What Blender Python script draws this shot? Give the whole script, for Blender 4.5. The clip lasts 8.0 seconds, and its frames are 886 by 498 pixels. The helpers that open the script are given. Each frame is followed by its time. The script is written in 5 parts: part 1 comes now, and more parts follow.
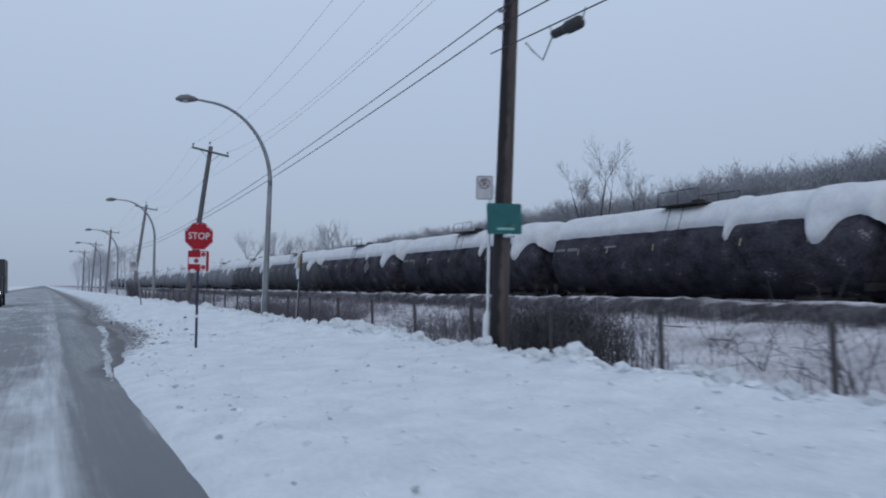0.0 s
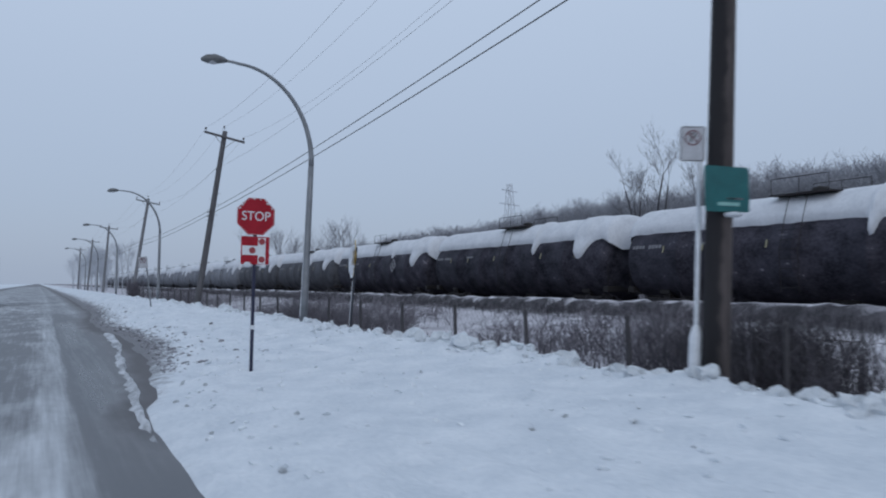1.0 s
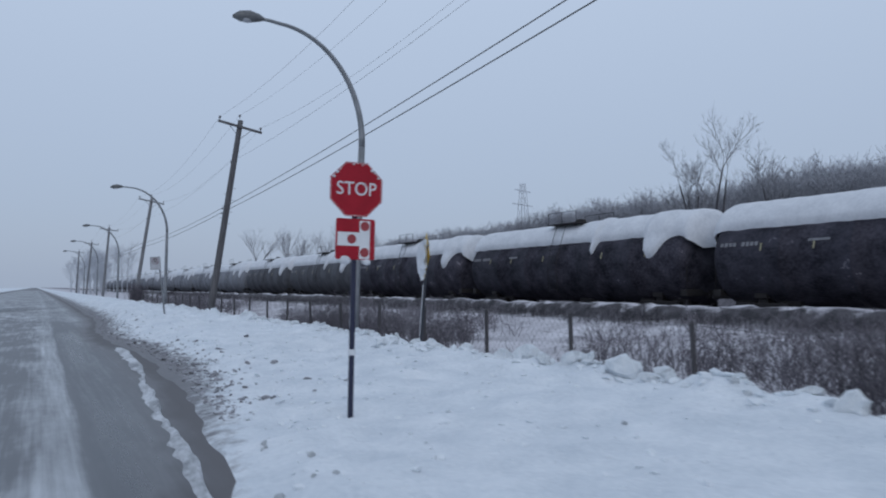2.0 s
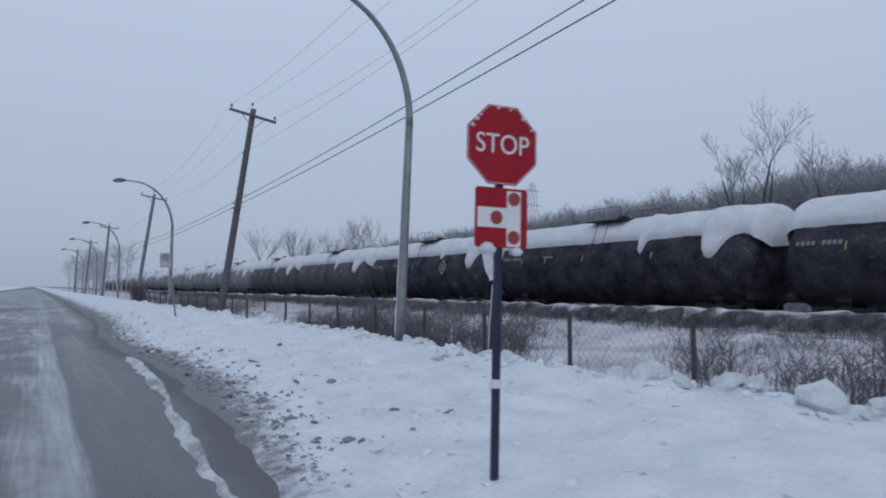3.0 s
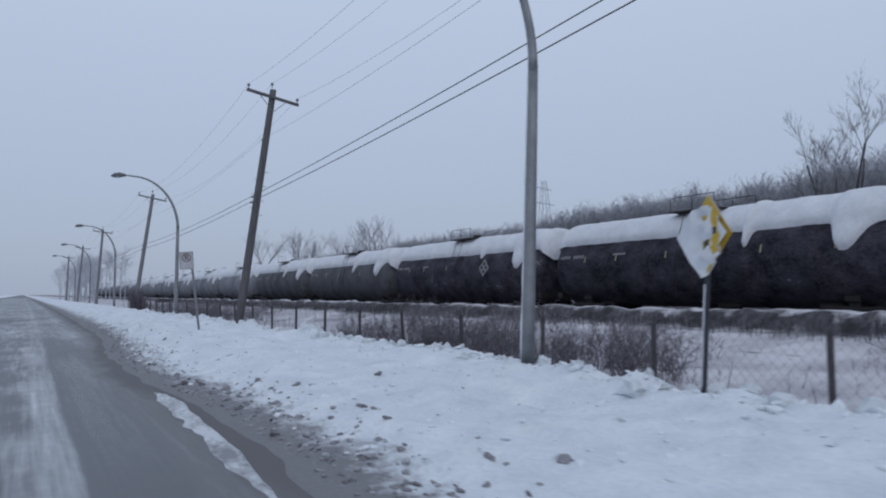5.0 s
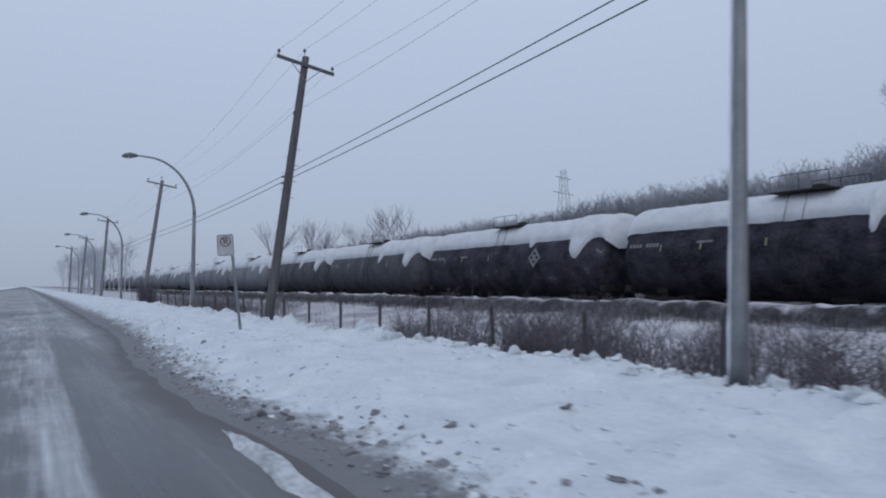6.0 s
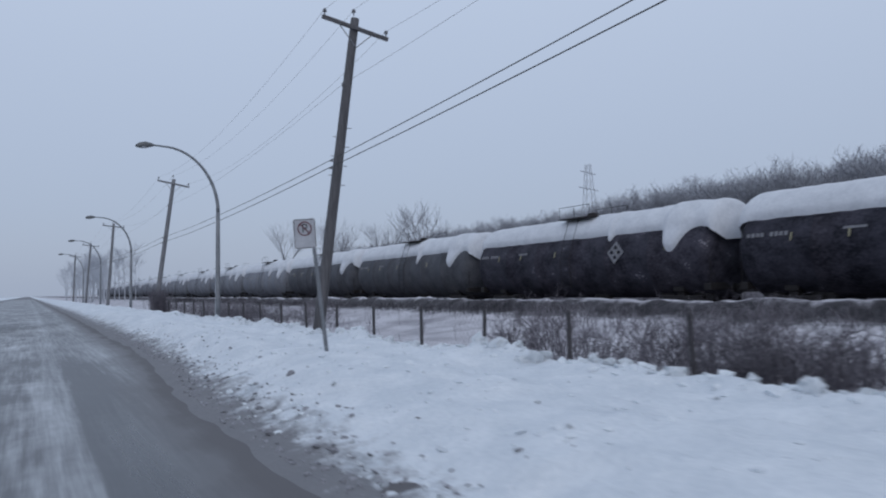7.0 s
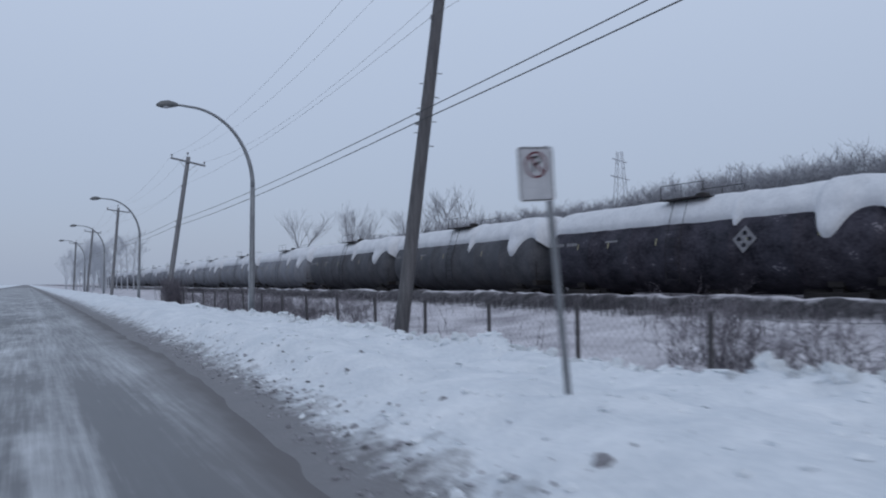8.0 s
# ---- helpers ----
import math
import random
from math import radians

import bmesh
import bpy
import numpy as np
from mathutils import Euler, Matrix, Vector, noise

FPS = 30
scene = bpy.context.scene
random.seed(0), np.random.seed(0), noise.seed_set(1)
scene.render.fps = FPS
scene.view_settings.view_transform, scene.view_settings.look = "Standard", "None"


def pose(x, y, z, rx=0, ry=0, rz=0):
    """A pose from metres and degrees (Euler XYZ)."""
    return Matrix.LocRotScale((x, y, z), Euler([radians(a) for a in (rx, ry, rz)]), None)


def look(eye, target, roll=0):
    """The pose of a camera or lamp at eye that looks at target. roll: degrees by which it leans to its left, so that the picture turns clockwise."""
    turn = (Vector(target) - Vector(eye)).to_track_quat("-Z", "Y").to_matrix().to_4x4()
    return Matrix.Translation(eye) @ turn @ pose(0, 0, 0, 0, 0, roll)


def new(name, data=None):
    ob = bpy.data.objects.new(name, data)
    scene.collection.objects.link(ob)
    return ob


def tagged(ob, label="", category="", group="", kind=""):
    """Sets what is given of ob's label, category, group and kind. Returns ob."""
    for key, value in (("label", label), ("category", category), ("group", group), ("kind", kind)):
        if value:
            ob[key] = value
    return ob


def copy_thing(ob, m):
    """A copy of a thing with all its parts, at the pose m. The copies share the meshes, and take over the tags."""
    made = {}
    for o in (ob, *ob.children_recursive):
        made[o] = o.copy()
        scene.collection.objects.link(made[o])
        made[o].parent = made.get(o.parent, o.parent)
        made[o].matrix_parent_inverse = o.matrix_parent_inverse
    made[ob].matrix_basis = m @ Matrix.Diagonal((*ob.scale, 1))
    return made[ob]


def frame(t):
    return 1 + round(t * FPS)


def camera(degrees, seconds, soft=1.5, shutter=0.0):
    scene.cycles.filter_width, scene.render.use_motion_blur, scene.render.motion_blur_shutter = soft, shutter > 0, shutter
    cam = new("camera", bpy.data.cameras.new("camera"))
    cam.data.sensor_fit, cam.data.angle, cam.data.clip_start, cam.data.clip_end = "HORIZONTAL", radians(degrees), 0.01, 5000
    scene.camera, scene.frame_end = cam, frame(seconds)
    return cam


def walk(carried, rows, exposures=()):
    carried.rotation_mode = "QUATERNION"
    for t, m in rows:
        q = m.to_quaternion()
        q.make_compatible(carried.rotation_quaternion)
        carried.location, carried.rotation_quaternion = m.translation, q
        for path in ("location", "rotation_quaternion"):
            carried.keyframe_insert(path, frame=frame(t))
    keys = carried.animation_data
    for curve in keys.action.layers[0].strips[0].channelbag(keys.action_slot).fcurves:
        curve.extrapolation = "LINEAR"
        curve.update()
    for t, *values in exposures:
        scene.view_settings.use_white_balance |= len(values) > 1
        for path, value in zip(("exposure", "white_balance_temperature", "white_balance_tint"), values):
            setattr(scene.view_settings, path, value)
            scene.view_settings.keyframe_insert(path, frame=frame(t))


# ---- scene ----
# Camera: seconds, x, y, z, yaw, pitch, roll. The road runs along +y, the railway lies to its right (+x).
ROWS = (
    (0.0, 0.023, 0.000, 1.512, -28.58, 2.35, -0.93),
    (0.5, 0.007, 2.721, 1.515, -28.79, 2.54, -0.74),
    (1.0, -0.008, 5.178, 1.503, -28.91, 2.44, -0.49),
    (1.5, -0.013, 7.464, 1.508, -29.05, 2.52, -0.60),
    (2.0, -0.012, 9.506, 1.515, -29.07, 2.68, -0.58),
    (2.2, -0.014, 10.203, 1.516, -28.94, 2.80, -0.34),
    (3.3, 0.000, 13.088, 1.511, -29.37, 2.81, -0.14),
    (3.5, -0.012, 13.503, 1.512, -29.43, 3.12, -0.06),
    (4.0, 0.015, 14.653, 1.513, -29.53, 3.15, -0.70),
    (4.2, 0.035, 15.105, 1.512, -29.57, 3.12, -0.51),
    (5.3, 0.007, 18.765, 1.508, -29.88, 3.00, -1.07),
    (5.5, 0.006, 19.590, 1.510, -29.95, 2.90, -0.90),
    (6.0, -0.020, 21.704, 1.508, -29.71, 2.45, -0.84),
    (6.5, -0.016, 24.185, 1.511, -29.59, 2.38, -1.20),
    (7.0, -0.005, 26.976, 1.505, -29.58, 2.65, -1.87),
    (7.5, 0.022, 29.912, 1.518, -29.51, 1.74, -1.46),
    (8.0, 0.017, 33.098, 1.500, -29.62, 2.09, -1.20),
)


def aim(x, y, z, yaw, pitch, roll):
    a, b = radians(yaw), radians(pitch)
    way = Vector((-math.sin(a) * math.cos(b), math.cos(a) * math.cos(b), math.sin(b)))
    eye = Vector((x, y, z))
    return look(eye, eye + 10 * way, roll)


cam = camera(62.29, 8.0, soft=2.0, shutter=0.4)
walk(cam, [(r[0], aim(*r[1:])) for r in ROWS], [(0.0, 0.0, 6500, 9.7), (2.0, 0.0, 6500, 10), (3.5, 0.0, 6610, 12), (8.0, 0.0, 6610, 12)])

# ---------------------------------------------------------------- world and light
world = bpy.data.worlds.new("overcast_sky")
scene.world = world
world.use_nodes = True
wn, wl = world.node_tree.nodes, world.node_tree.links
wn.clear()
sky = wn.new("ShaderNodeTexSky")
sky.sky_type, sky.sun_disc = "NISHITA", False
sky.sun_elevation, sky.sun_rotation = radians(38), radians(200)
sky.air_density, sky.dust_density, sky.ozone_density = 1.0, 3.0, 2.0
clear = wn.new("ShaderNodeBackground")
clear.inputs["Strength"].default_value = 0.012
cloud = wn.new("ShaderNodeBackground")
# An overcast dome: dull towards the ground, brighter overhead.
where, parts, dome = wn.new("ShaderNodeTexCoord"), wn.new("ShaderNodeSeparateXYZ"), wn.new("ShaderNodeValToRGB")
stops = dome.color_ramp.elements
stops[0].position, stops[0].color = 0.0, (0.328, 0.395, 0.515, 1)
stops[1].position, stops[1].color = 0.45, (0.475, 0.572, 0.725, 1)
low = stops.new(0.10)
low.color = (0.356, 0.433, 0.565, 1)
wl.new(where.outputs["Generated"], parts.inputs[0])
wl.new(parts.outputs["Z"], dome.inputs["Fac"])
wl.new(dome.outputs["Color"], cloud.inputs["Color"])
cloud.inputs["Strength"].default_value = 1.0
both, out = wn.new("ShaderNodeAddShader"), wn.new("ShaderNodeOutputWorld")
wl.new(sky.outputs["Color"], clear.inputs["Color"])
wl.new(clear.outputs[0], both.inputs[0])
wl.new(cloud.outputs[0], both.inputs[1])
wl.new(both.outputs[0], out.inputs["Surface"])

sun = new("sun", bpy.data.lights.new("sun", "SUN"))
sun.data.energy, sun.data.angle, sun.data.color = 0.2, radians(30), (1.0, 0.97, 0.93)
sun.matrix_world = look((-12, -30, 40), (6, 30, 0))

# ---------------------------------------------------------------- materials


def material(name, dark, light, scale=4.0, fine=40.0, rough=0.8, bump=0.2, metal=0.0, spread=(0.3, 0.7), stretch=(1, 1, 1), dist=0.02, vary=0.0, gloss=0.5, fleck=None):
    """Two colours mixed by a coarse and a fine noise at real-world size, with relief."""
    m = bpy.data.materials.new(name)
    m.use_nodes = True
    n, l = m.node_tree.nodes, m.node_tree.links
    b = n["Principled BSDF"]
    b.inputs["Roughness"].default_value, b.inputs["Metallic"].default_value = rough, metal
    b.inputs["Specular IOR Level"].default_value = gloss
    co, mp = n.new("ShaderNodeTexCoord"), n.new("ShaderNodeMapping")
    mp.inputs["Scale"].default_value = stretch
    l.new(co.outputs["Object"], mp.inputs["Vector"])
    big, small = n.new("ShaderNodeTexNoise"), n.new("ShaderNodeTexNoise")
    for tex, sc in ((big, scale), (small, fine)):
        tex.inputs["Scale"].default_value, tex.inputs["Detail"].default_value = sc, 5
        l.new(mp.outputs[0], tex.inputs["Vector"])
    mix = n.new("ShaderNodeMath")
    mix.operation = "MULTIPLY_ADD"
    mix.inputs[1].default_value = 0.4
    l.new(small.outputs["Fac"], mix.inputs[0])
    half = n.new("ShaderNodeMath")
    half.operation = "MULTIPLY"
    half.inputs[1].default_value = 0.6
    l.new(big.outputs["Fac"], half.inputs[0])
    l.new(half.outputs[0], mix.inputs[2])
    last = mix
    if vary:
        info, add = n.new("ShaderNodeObjectInfo"), n.new("ShaderNodeMath")
        add.operation = "MULTIPLY_ADD"
        add.inputs[1].default_value = vary
        l.new(info.outputs["Random"], add.inputs[0])
        l.new(mix.outputs[0], add.inputs[2])
        last = add
    ramp = n.new("ShaderNodeValToRGB")
    ramp.color_ramp.elements[0].position, ramp.color_ramp.elements[1].position = spread
    ramp.color_ramp.elements[0].color, ramp.color_ramp.elements[1].color = (*dark, 1), (*light, 1)
    if fleck:
        ramp.color_ramp.elements.new(fleck[0]).color = (*light, 1)
        ramp.color_ramp.elements.new(fleck[0] + 0.03).color = (*fleck[1], 1)
    l.new(last.outputs[0], ramp.inputs["Fac"])
    l.new(ramp.outputs["Color"], b.inputs["Base Color"])
    if bump:
        bp = n.new("ShaderNodeBump")
        bp.inputs["Strength"].default_value, bp.inputs["Distance"].default_value = bump, dist
        l.new(mix.outputs[0], bp.inputs["Height"])
        l.new(bp.outputs[0], b.inputs["Normal"])
    return m


SNOW = material("fresh_snow", (0.60, 0.65, 0.70), (0.83, 0.86, 0.88), 1.6, 17, 0.75, 0.8, dist=0.06)
WINDROW_SNOW = material("slushy_snow", (0.24, 0.25, 0.265), (0.60, 0.62, 0.65), 2.6, 20, 0.7, 0.3, dist=0.02, spread=(0.40, 0.60), stretch=(1, 0.4, 1))
SNOW_CAP = material("packed_snow", (0.53, 0.55, 0.585), (0.74, 0.755, 0.785), 1.5, 9, 0.75, 0.5, dist=0.05)
CLOD = material("dirty_snow_clod", (0.05, 0.048, 0.054), (0.36, 0.36, 0.39), 3, 20, 0.8, 0.6, vary=0.15)
DARK_GROUND = material("ballast_and_darkened_ground", (0.035, 0.031, 0.038), (0.29, 0.275, 0.30), 3.1, 19, 0.95, 1.0, spread=(0.38, 0.72), dist=0.08, gloss=0.1)
BRUSH = material("dry_brush_stems", (0.045, 0.04, 0.05), (0.19, 0.175, 0.2), 3, 30, 0.9, 0)
# Dark brush; on the embankment its tone also holds the lip's shadow.
DARK_BRUSH = material("dark_brush_stems", (0.02, 0.018, 0.023), (0.085, 0.078, 0.09), 3, 30, 0.9, 0)
FIELD_BRUSH = material("rimed_brush_stems", (0.09, 0.083, 0.097), (0.32, 0.30, 0.33), 3, 30, 0.9, 0)
# Limbs and twigs of far trees, their colours paled to imitate haze.
HAZED_BARK = material("haze_paled_limbs", (0.12, 0.122, 0.135), (0.26, 0.265, 0.29), 2, 18, 0.9, 0.2)
HAZE_FAR = material("far_haze_grey", (0.42, 0.44, 0.48), (0.56, 0.585, 0.63), 0.15, 3, 0.9, 0)
HAZE_DEEP = material("deep_haze_twigs", (0.34, 0.35, 0.387), (0.43, 0.443, 0.487), 0.12, 2, 0.9, 0)
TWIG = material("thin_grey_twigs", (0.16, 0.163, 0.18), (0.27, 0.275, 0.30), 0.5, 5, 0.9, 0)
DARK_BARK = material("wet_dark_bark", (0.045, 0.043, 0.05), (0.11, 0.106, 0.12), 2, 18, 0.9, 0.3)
# Twigs of the far woods, likewise paled for haze.
HAZE_TWIGS = material("haze_paled_twigs", (0.25, 0.257, 0.285), (0.35, 0.36, 0.395), 0.15, 3, 0.9, 0)
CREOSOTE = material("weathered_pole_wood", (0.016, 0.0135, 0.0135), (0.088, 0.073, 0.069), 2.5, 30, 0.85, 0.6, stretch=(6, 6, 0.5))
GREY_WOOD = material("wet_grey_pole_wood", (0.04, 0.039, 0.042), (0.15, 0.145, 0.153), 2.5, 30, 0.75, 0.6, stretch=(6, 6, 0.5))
# Wood of the far poles, paled to imitate haze.
HAZED_WOOD = material("hazed_pole_wood", (0.11, 0.11, 0.118), (0.27, 0.275, 0.29), 2.5, 30, 0.85, 0.6, stretch=(6, 6, 0.5))
GALV = material("galvanised_steel", (0.17, 0.18, 0.19), (0.30, 0.31, 0.33), 3, 40, 0.5, 0.1, metal=0.6)
POST_DARK = material("dark_painted_post", (0.012, 0.014, 0.02), (0.045, 0.05, 0.065), 5, 40, 0.6, 0.1)
POST_BLUE = material("navy_painted_post", (0.007, 0.009, 0.03), (0.02, 0.023, 0.062), 4, 40, 0.55, 0.1)
POST_WHITE = material("snow_plastered_white_post", (0.55, 0.57, 0.60), (0.80, 0.82, 0.85), 4, 25, 0.8, 0.3)
RED = material("red_reflective_sheet", (0.26, 0.006, 0.016), (0.40, 0.011, 0.027), 5, 50, 0.5, 0.03, gloss=0.25)
RING_RED = material("dark_red_ring", (0.07, 0.005, 0.014), (0.14, 0.012, 0.026), 5, 50, 0.5, 0.03)
GREY_SHEET = material("grimy_white_sheet", (0.34, 0.345, 0.37), (0.52, 0.525, 0.55), 5, 40, 0.5, 0.03)
RED_FADED = material("faded_red_disc", (0.25, 0.03, 0.035), (0.36, 0.05, 0.06), 9, 60, 0.5, 0.03)
WHITE = material("white_reflective_sheet", (0.62, 0.63, 0.65), (0.74, 0.75, 0.76), 5, 50, 0.5, 0.03)
SIGN_BLACK = material("black_print", (0.015, 0.015, 0.017), (0.03, 0.03, 0.033), 5, 50, 0.5, 0.0)
GREEN = material("green_reflective_sheet", (0.005, 0.08, 0.083), (0.011, 0.135, 0.137), 5, 40, 0.45, 0.03)
GREEN_BAR = material("worn_sign_lettering", (0.15, 0.36, 0.33), (0.30, 0.50, 0.47), 9, 60, 0.5, 0.0)
YELLOW = material("yellow_sign_sheet", (0.45, 0.27, 0.01), (0.60, 0.40, 0.03), 5, 40, 0.5, 0.03)
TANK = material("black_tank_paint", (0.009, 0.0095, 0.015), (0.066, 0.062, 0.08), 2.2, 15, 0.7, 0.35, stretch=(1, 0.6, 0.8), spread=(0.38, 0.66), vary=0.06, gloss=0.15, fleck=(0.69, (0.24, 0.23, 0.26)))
# Tank paint of the farther cars, paled in two steps to imitate haze.
TANK_MID = material("mid_haze_tank_paint", (0.037, 0.039, 0.046), (0.105, 0.107, 0.12), 1.5, 10, 0.7, 0.2, vary=0.1, gloss=0.2)
TANK_FAR = material("far_haze_tank_paint", (0.14, 0.146, 0.166), (0.25, 0.26, 0.288), 0.9, 8, 0.7, 0.15, vary=0.1, gloss=0.2)
UNDER = material("grimy_underframe", (0.006, 0.005, 0.006), (0.03, 0.025, 0.025), 3, 20, 0.8, 0.3)
STRIPE = material("yellow_reflector_strip", (0.20, 0.185, 0.11), (0.38, 0.35, 0.23), 9, 40, 0.5, 0)
STENCIL = material("worn_stencil_paint", (0.09, 0.09, 0.10), (0.27, 0.27, 0.29), 9, 40, 0.6, 0)
RAIL = material("rusty_rail", (0.03, 0.022, 0.02), (0.09, 0.06, 0.05), 6, 40, 0.6, 0.2)
CABLE = material("black_cable", (0.012, 0.012, 0.014), (0.03, 0.03, 0.034), 6, 40, 0.6, 0)
PORCELAIN = material("grey_porcelain", (0.08, 0.08, 0.09), (0.16, 0.16, 0.17), 9, 40, 0.3, 0)
CHAIN = material("dull_fence_wire", (0.07, 0.07, 0.075), (0.15, 0.15, 0.16), 9, 40, 0.6, 0)
FENCE_POST = material("weathered_fence_post", (0.025, 0.024, 0.027), (0.075, 0.07, 0.075), 5, 40, 0.7, 0.2, vary=0.1)
TRUCK_PAINT = material("dirty_dark_truck_paint", (0.02, 0.022, 0.028), (0.06, 0.062, 0.07), 3, 20, 0.5, 0.05)
GLASS_DARK = material("dark_window_glass", (0.01, 0.012, 0.015), (0.02, 0.022, 0.026), 3, 20, 0.1, 0)
RUBBER = material("tyre_rubber", (0.01, 0.01, 0.01), (0.03, 0.03, 0.03), 9, 40, 0.85, 0.2)
LAMP_HEAD = material("grey_lamp_housing", (0.10, 0.105, 0.11), (0.20, 0.205, 0.21), 6, 40, 0.5, 0.05, metal=0.3)
LENS = material("frosted_lamp_lens", (0.35, 0.36, 0.38), (0.5, 0.5, 0.52), 6, 40, 0.3, 0)
LIT = bpy.data.materials.new("lit_headlight")
LIT.use_nodes = True
LIT.node_tree.nodes["Principled BSDF"].inputs["Emission Color"].default_value = (1, 0.97, 0.9, 1)
LIT.node_tree.nodes["Principled BSDF"].inputs["Emission Strength"].default_value = 4


def damp_pole():
    """Pole wood soaked black on its windward side, with a ragged border."""
    m = material("half_soaked_pole_wood", (0.030, 0.024, 0.024), (0.115, 0.094, 0.09), 2.5, 30, 0.85, 0.6, stretch=(6, 6, 0.5))
    n, l = m.node_tree.nodes, m.node_tree.links
    b = n["Principled BSDF"]
    dry = b.inputs["Base Color"].links[0].from_socket
    co, along, tex, sway, edge, mix = (n.new("ShaderNode" + k) for k in ("TexCoord", "VectorMath", "TexNoise", "Math", "MapRange", "Mix"))
    # Distance across the leaning shaft, towards the lee.
    along.operation = "DOT_PRODUCT"
    along.inputs[1].default_value = (0.82, -0.57, -0.056)
    tex.inputs["Scale"].default_value, tex.inputs["Detail"].default_value = 3.0, 6
    sway.operation, sway.inputs[1].default_value = "MULTIPLY_ADD", 0.22
    edge.inputs["From Min"].default_value, edge.inputs["From Max"].default_value = 0.08, 0.15
    edge.inputs["To Min"].default_value, edge.inputs["To Max"].default_value = 1.0, 0.0
    mix.data_type = "RGBA"
    mix.inputs[7].default_value = (0.014, 0.012, 0.014, 1)
    l.new(co.outputs["Object"], along.inputs[0])
    l.new(co.outputs["Object"], tex.inputs["Vector"])
    l.new(tex.outputs["Fac"], sway.inputs[0])
    l.new(along.outputs["Value"], sway.inputs[2])
    l.new(sway.outputs[0], edge.inputs["Value"])
    l.new(edge.outputs[0], mix.inputs["Factor"])
    l.new(dry, mix.inputs[6])
    l.new(mix.outputs[2], b.inputs["Base Color"])
    return m


DAMP_WOOD = damp_pole()


def slush_material():
    """Ploughed road: wet asphalt in the wheel tracks, packed snow and slush between and outside them."""
    m = bpy.data.materials.new("slushy_road")
    m.use_nodes = True
    n, l = m.node_tree.nodes, m.node_tree.links
    b = n["Principled BSDF"]

    def math_node(op, a, c, d=None):
        k = n.new("ShaderNodeMath")
        k.operation = op
        for i, v in enumerate((a, c, d)):
            if v is None:
                continue
            if isinstance(v, (int, float)):
                k.inputs[i].default_value = v
            else:
                l.new(v, k.inputs[i])
        return k.outputs[0]

    def span(v, a, c, lo=0.0, hi=1.0):
        k = n.new("ShaderNodeMapRange")
        for key, val in (("From Min", a), ("From Max", c), ("To Min", lo), ("To Max", hi)):
            k.inputs[key].default_value = val
        l.new(v, k.inputs["Value"])
        return k.outputs[0]

    def across(v, low, high, points):
        """A profile over the lane's width: places from low to high, and how much snow lies there."""
        ramp = n.new("ShaderNodeValToRGB")
        e = ramp.color_ramp.elements
        spots = [((p - low) / (high - low), a) for p, a in points]
        e[0].position, e[0].color = spots[0][0], (spots[0][1],) * 3 + (1,)
        e[1].position, e[1].color = spots[-1][0], (spots[-1][1],) * 3 + (1,)
        for p, a in spots[1:-1]:
            e.new(p).color = (a, a, a, 1)
        l.new(span(v, low, high), ramp.inputs["Fac"])
        return ramp.outputs["Color"]

    co, sep = n.new("ShaderNodeTexCoord"), n.new("ShaderNodeSeparateXYZ")
    l.new(co.outputs["Object"], sep.inputs[0])
    y = sep.outputs["Y"]

    def noise_at(scale, stretch, detail=6):
        mp, tex = n.new("ShaderNodeMapping"), n.new("ShaderNodeTexNoise")
        mp.inputs["Scale"].default_value = stretch
        tex.inputs["Scale"].default_value, tex.inputs["Detail"].default_value = scale, detail
        l.new(co.outputs["Object"], mp.inputs["Vector"])
        l.new(mp.outputs[0], tex.inputs["Vector"])
        return tex.outputs["Fac"]

    streak, fine = noise_at(1.6, (2.6, 0.12, 1)), noise_at(5.0, (3.0, 0.10, 1))
    grit, patch, blot = noise_at(9.0, (1, 0.35, 1)), noise_at(0.35, (1, 0.35, 1)), noise_at(1.5, (1, 0.4, 1), 8)
    lane, off = n.new("ShaderNodeAttribute"), n.new("ShaderNodeAttribute")
    lane.attribute_name, off.attribute_name = "across", "off_road"
    u = math_node("ADD", lane.outputs["Fac"], math_node("MULTIPLY_ADD", streak, 0.36, -0.18))
    # On the first stretch snow closes in on one wheel track; farther on the tracks are worn wider.
    first = across(u, -4.0, 2.0, ((-4.0, 0.72), (-1.5, 0.66), (-0.6, 0.60), (-0.1, 0.66), (0.14, 0.64), (0.27, 0.38), (0.44, 0.33), (0.54, 0.17), (0.85, 0.19), (1.02, 0.26), (1.15, 0.60), (2.0, 0.75)))
    later = across(u, -4.0, 3.0, ((-4.0, 0.50), (-2.0, 0.45), (-1.25, 0.38), (-0.75, 0.37), (-0.25, 0.42), (0.08, 0.55), (0.28, 0.54), (0.43, 0.18), (0.6, 0.08), (0.82, 0.10), (1.0, 0.14), (1.15, 0.30), (1.4, 0.36), (1.6, 0.26), (1.75, 0.10), (3.0, 0.06)))
    mix = n.new("ShaderNodeMix")
    mix.data_type = "FLOAT"
    l.new(span(y, 10.5, 15.5), mix.inputs["Factor"])
    l.new(first, mix.inputs[2])
    l.new(later, mix.inputs[3])
    # Farther on the slush evens out, its tone also paled for haze.
    even = n.new("ShaderNodeMix")
    even.data_type = "FLOAT"
    l.new(span(y, 34.0, 46.0, 0.0, 0.8), even.inputs["Factor"])
    l.new(mix.outputs[0], even.inputs[2])
    even.inputs[3].default_value = 0.5
    # Slush in streaks along the way, blotches of trodden snow off the tracks.
    v = math_node("MULTIPLY_ADD", math_node("SUBTRACT", streak, 0.5), 0.34, even.outputs[0])
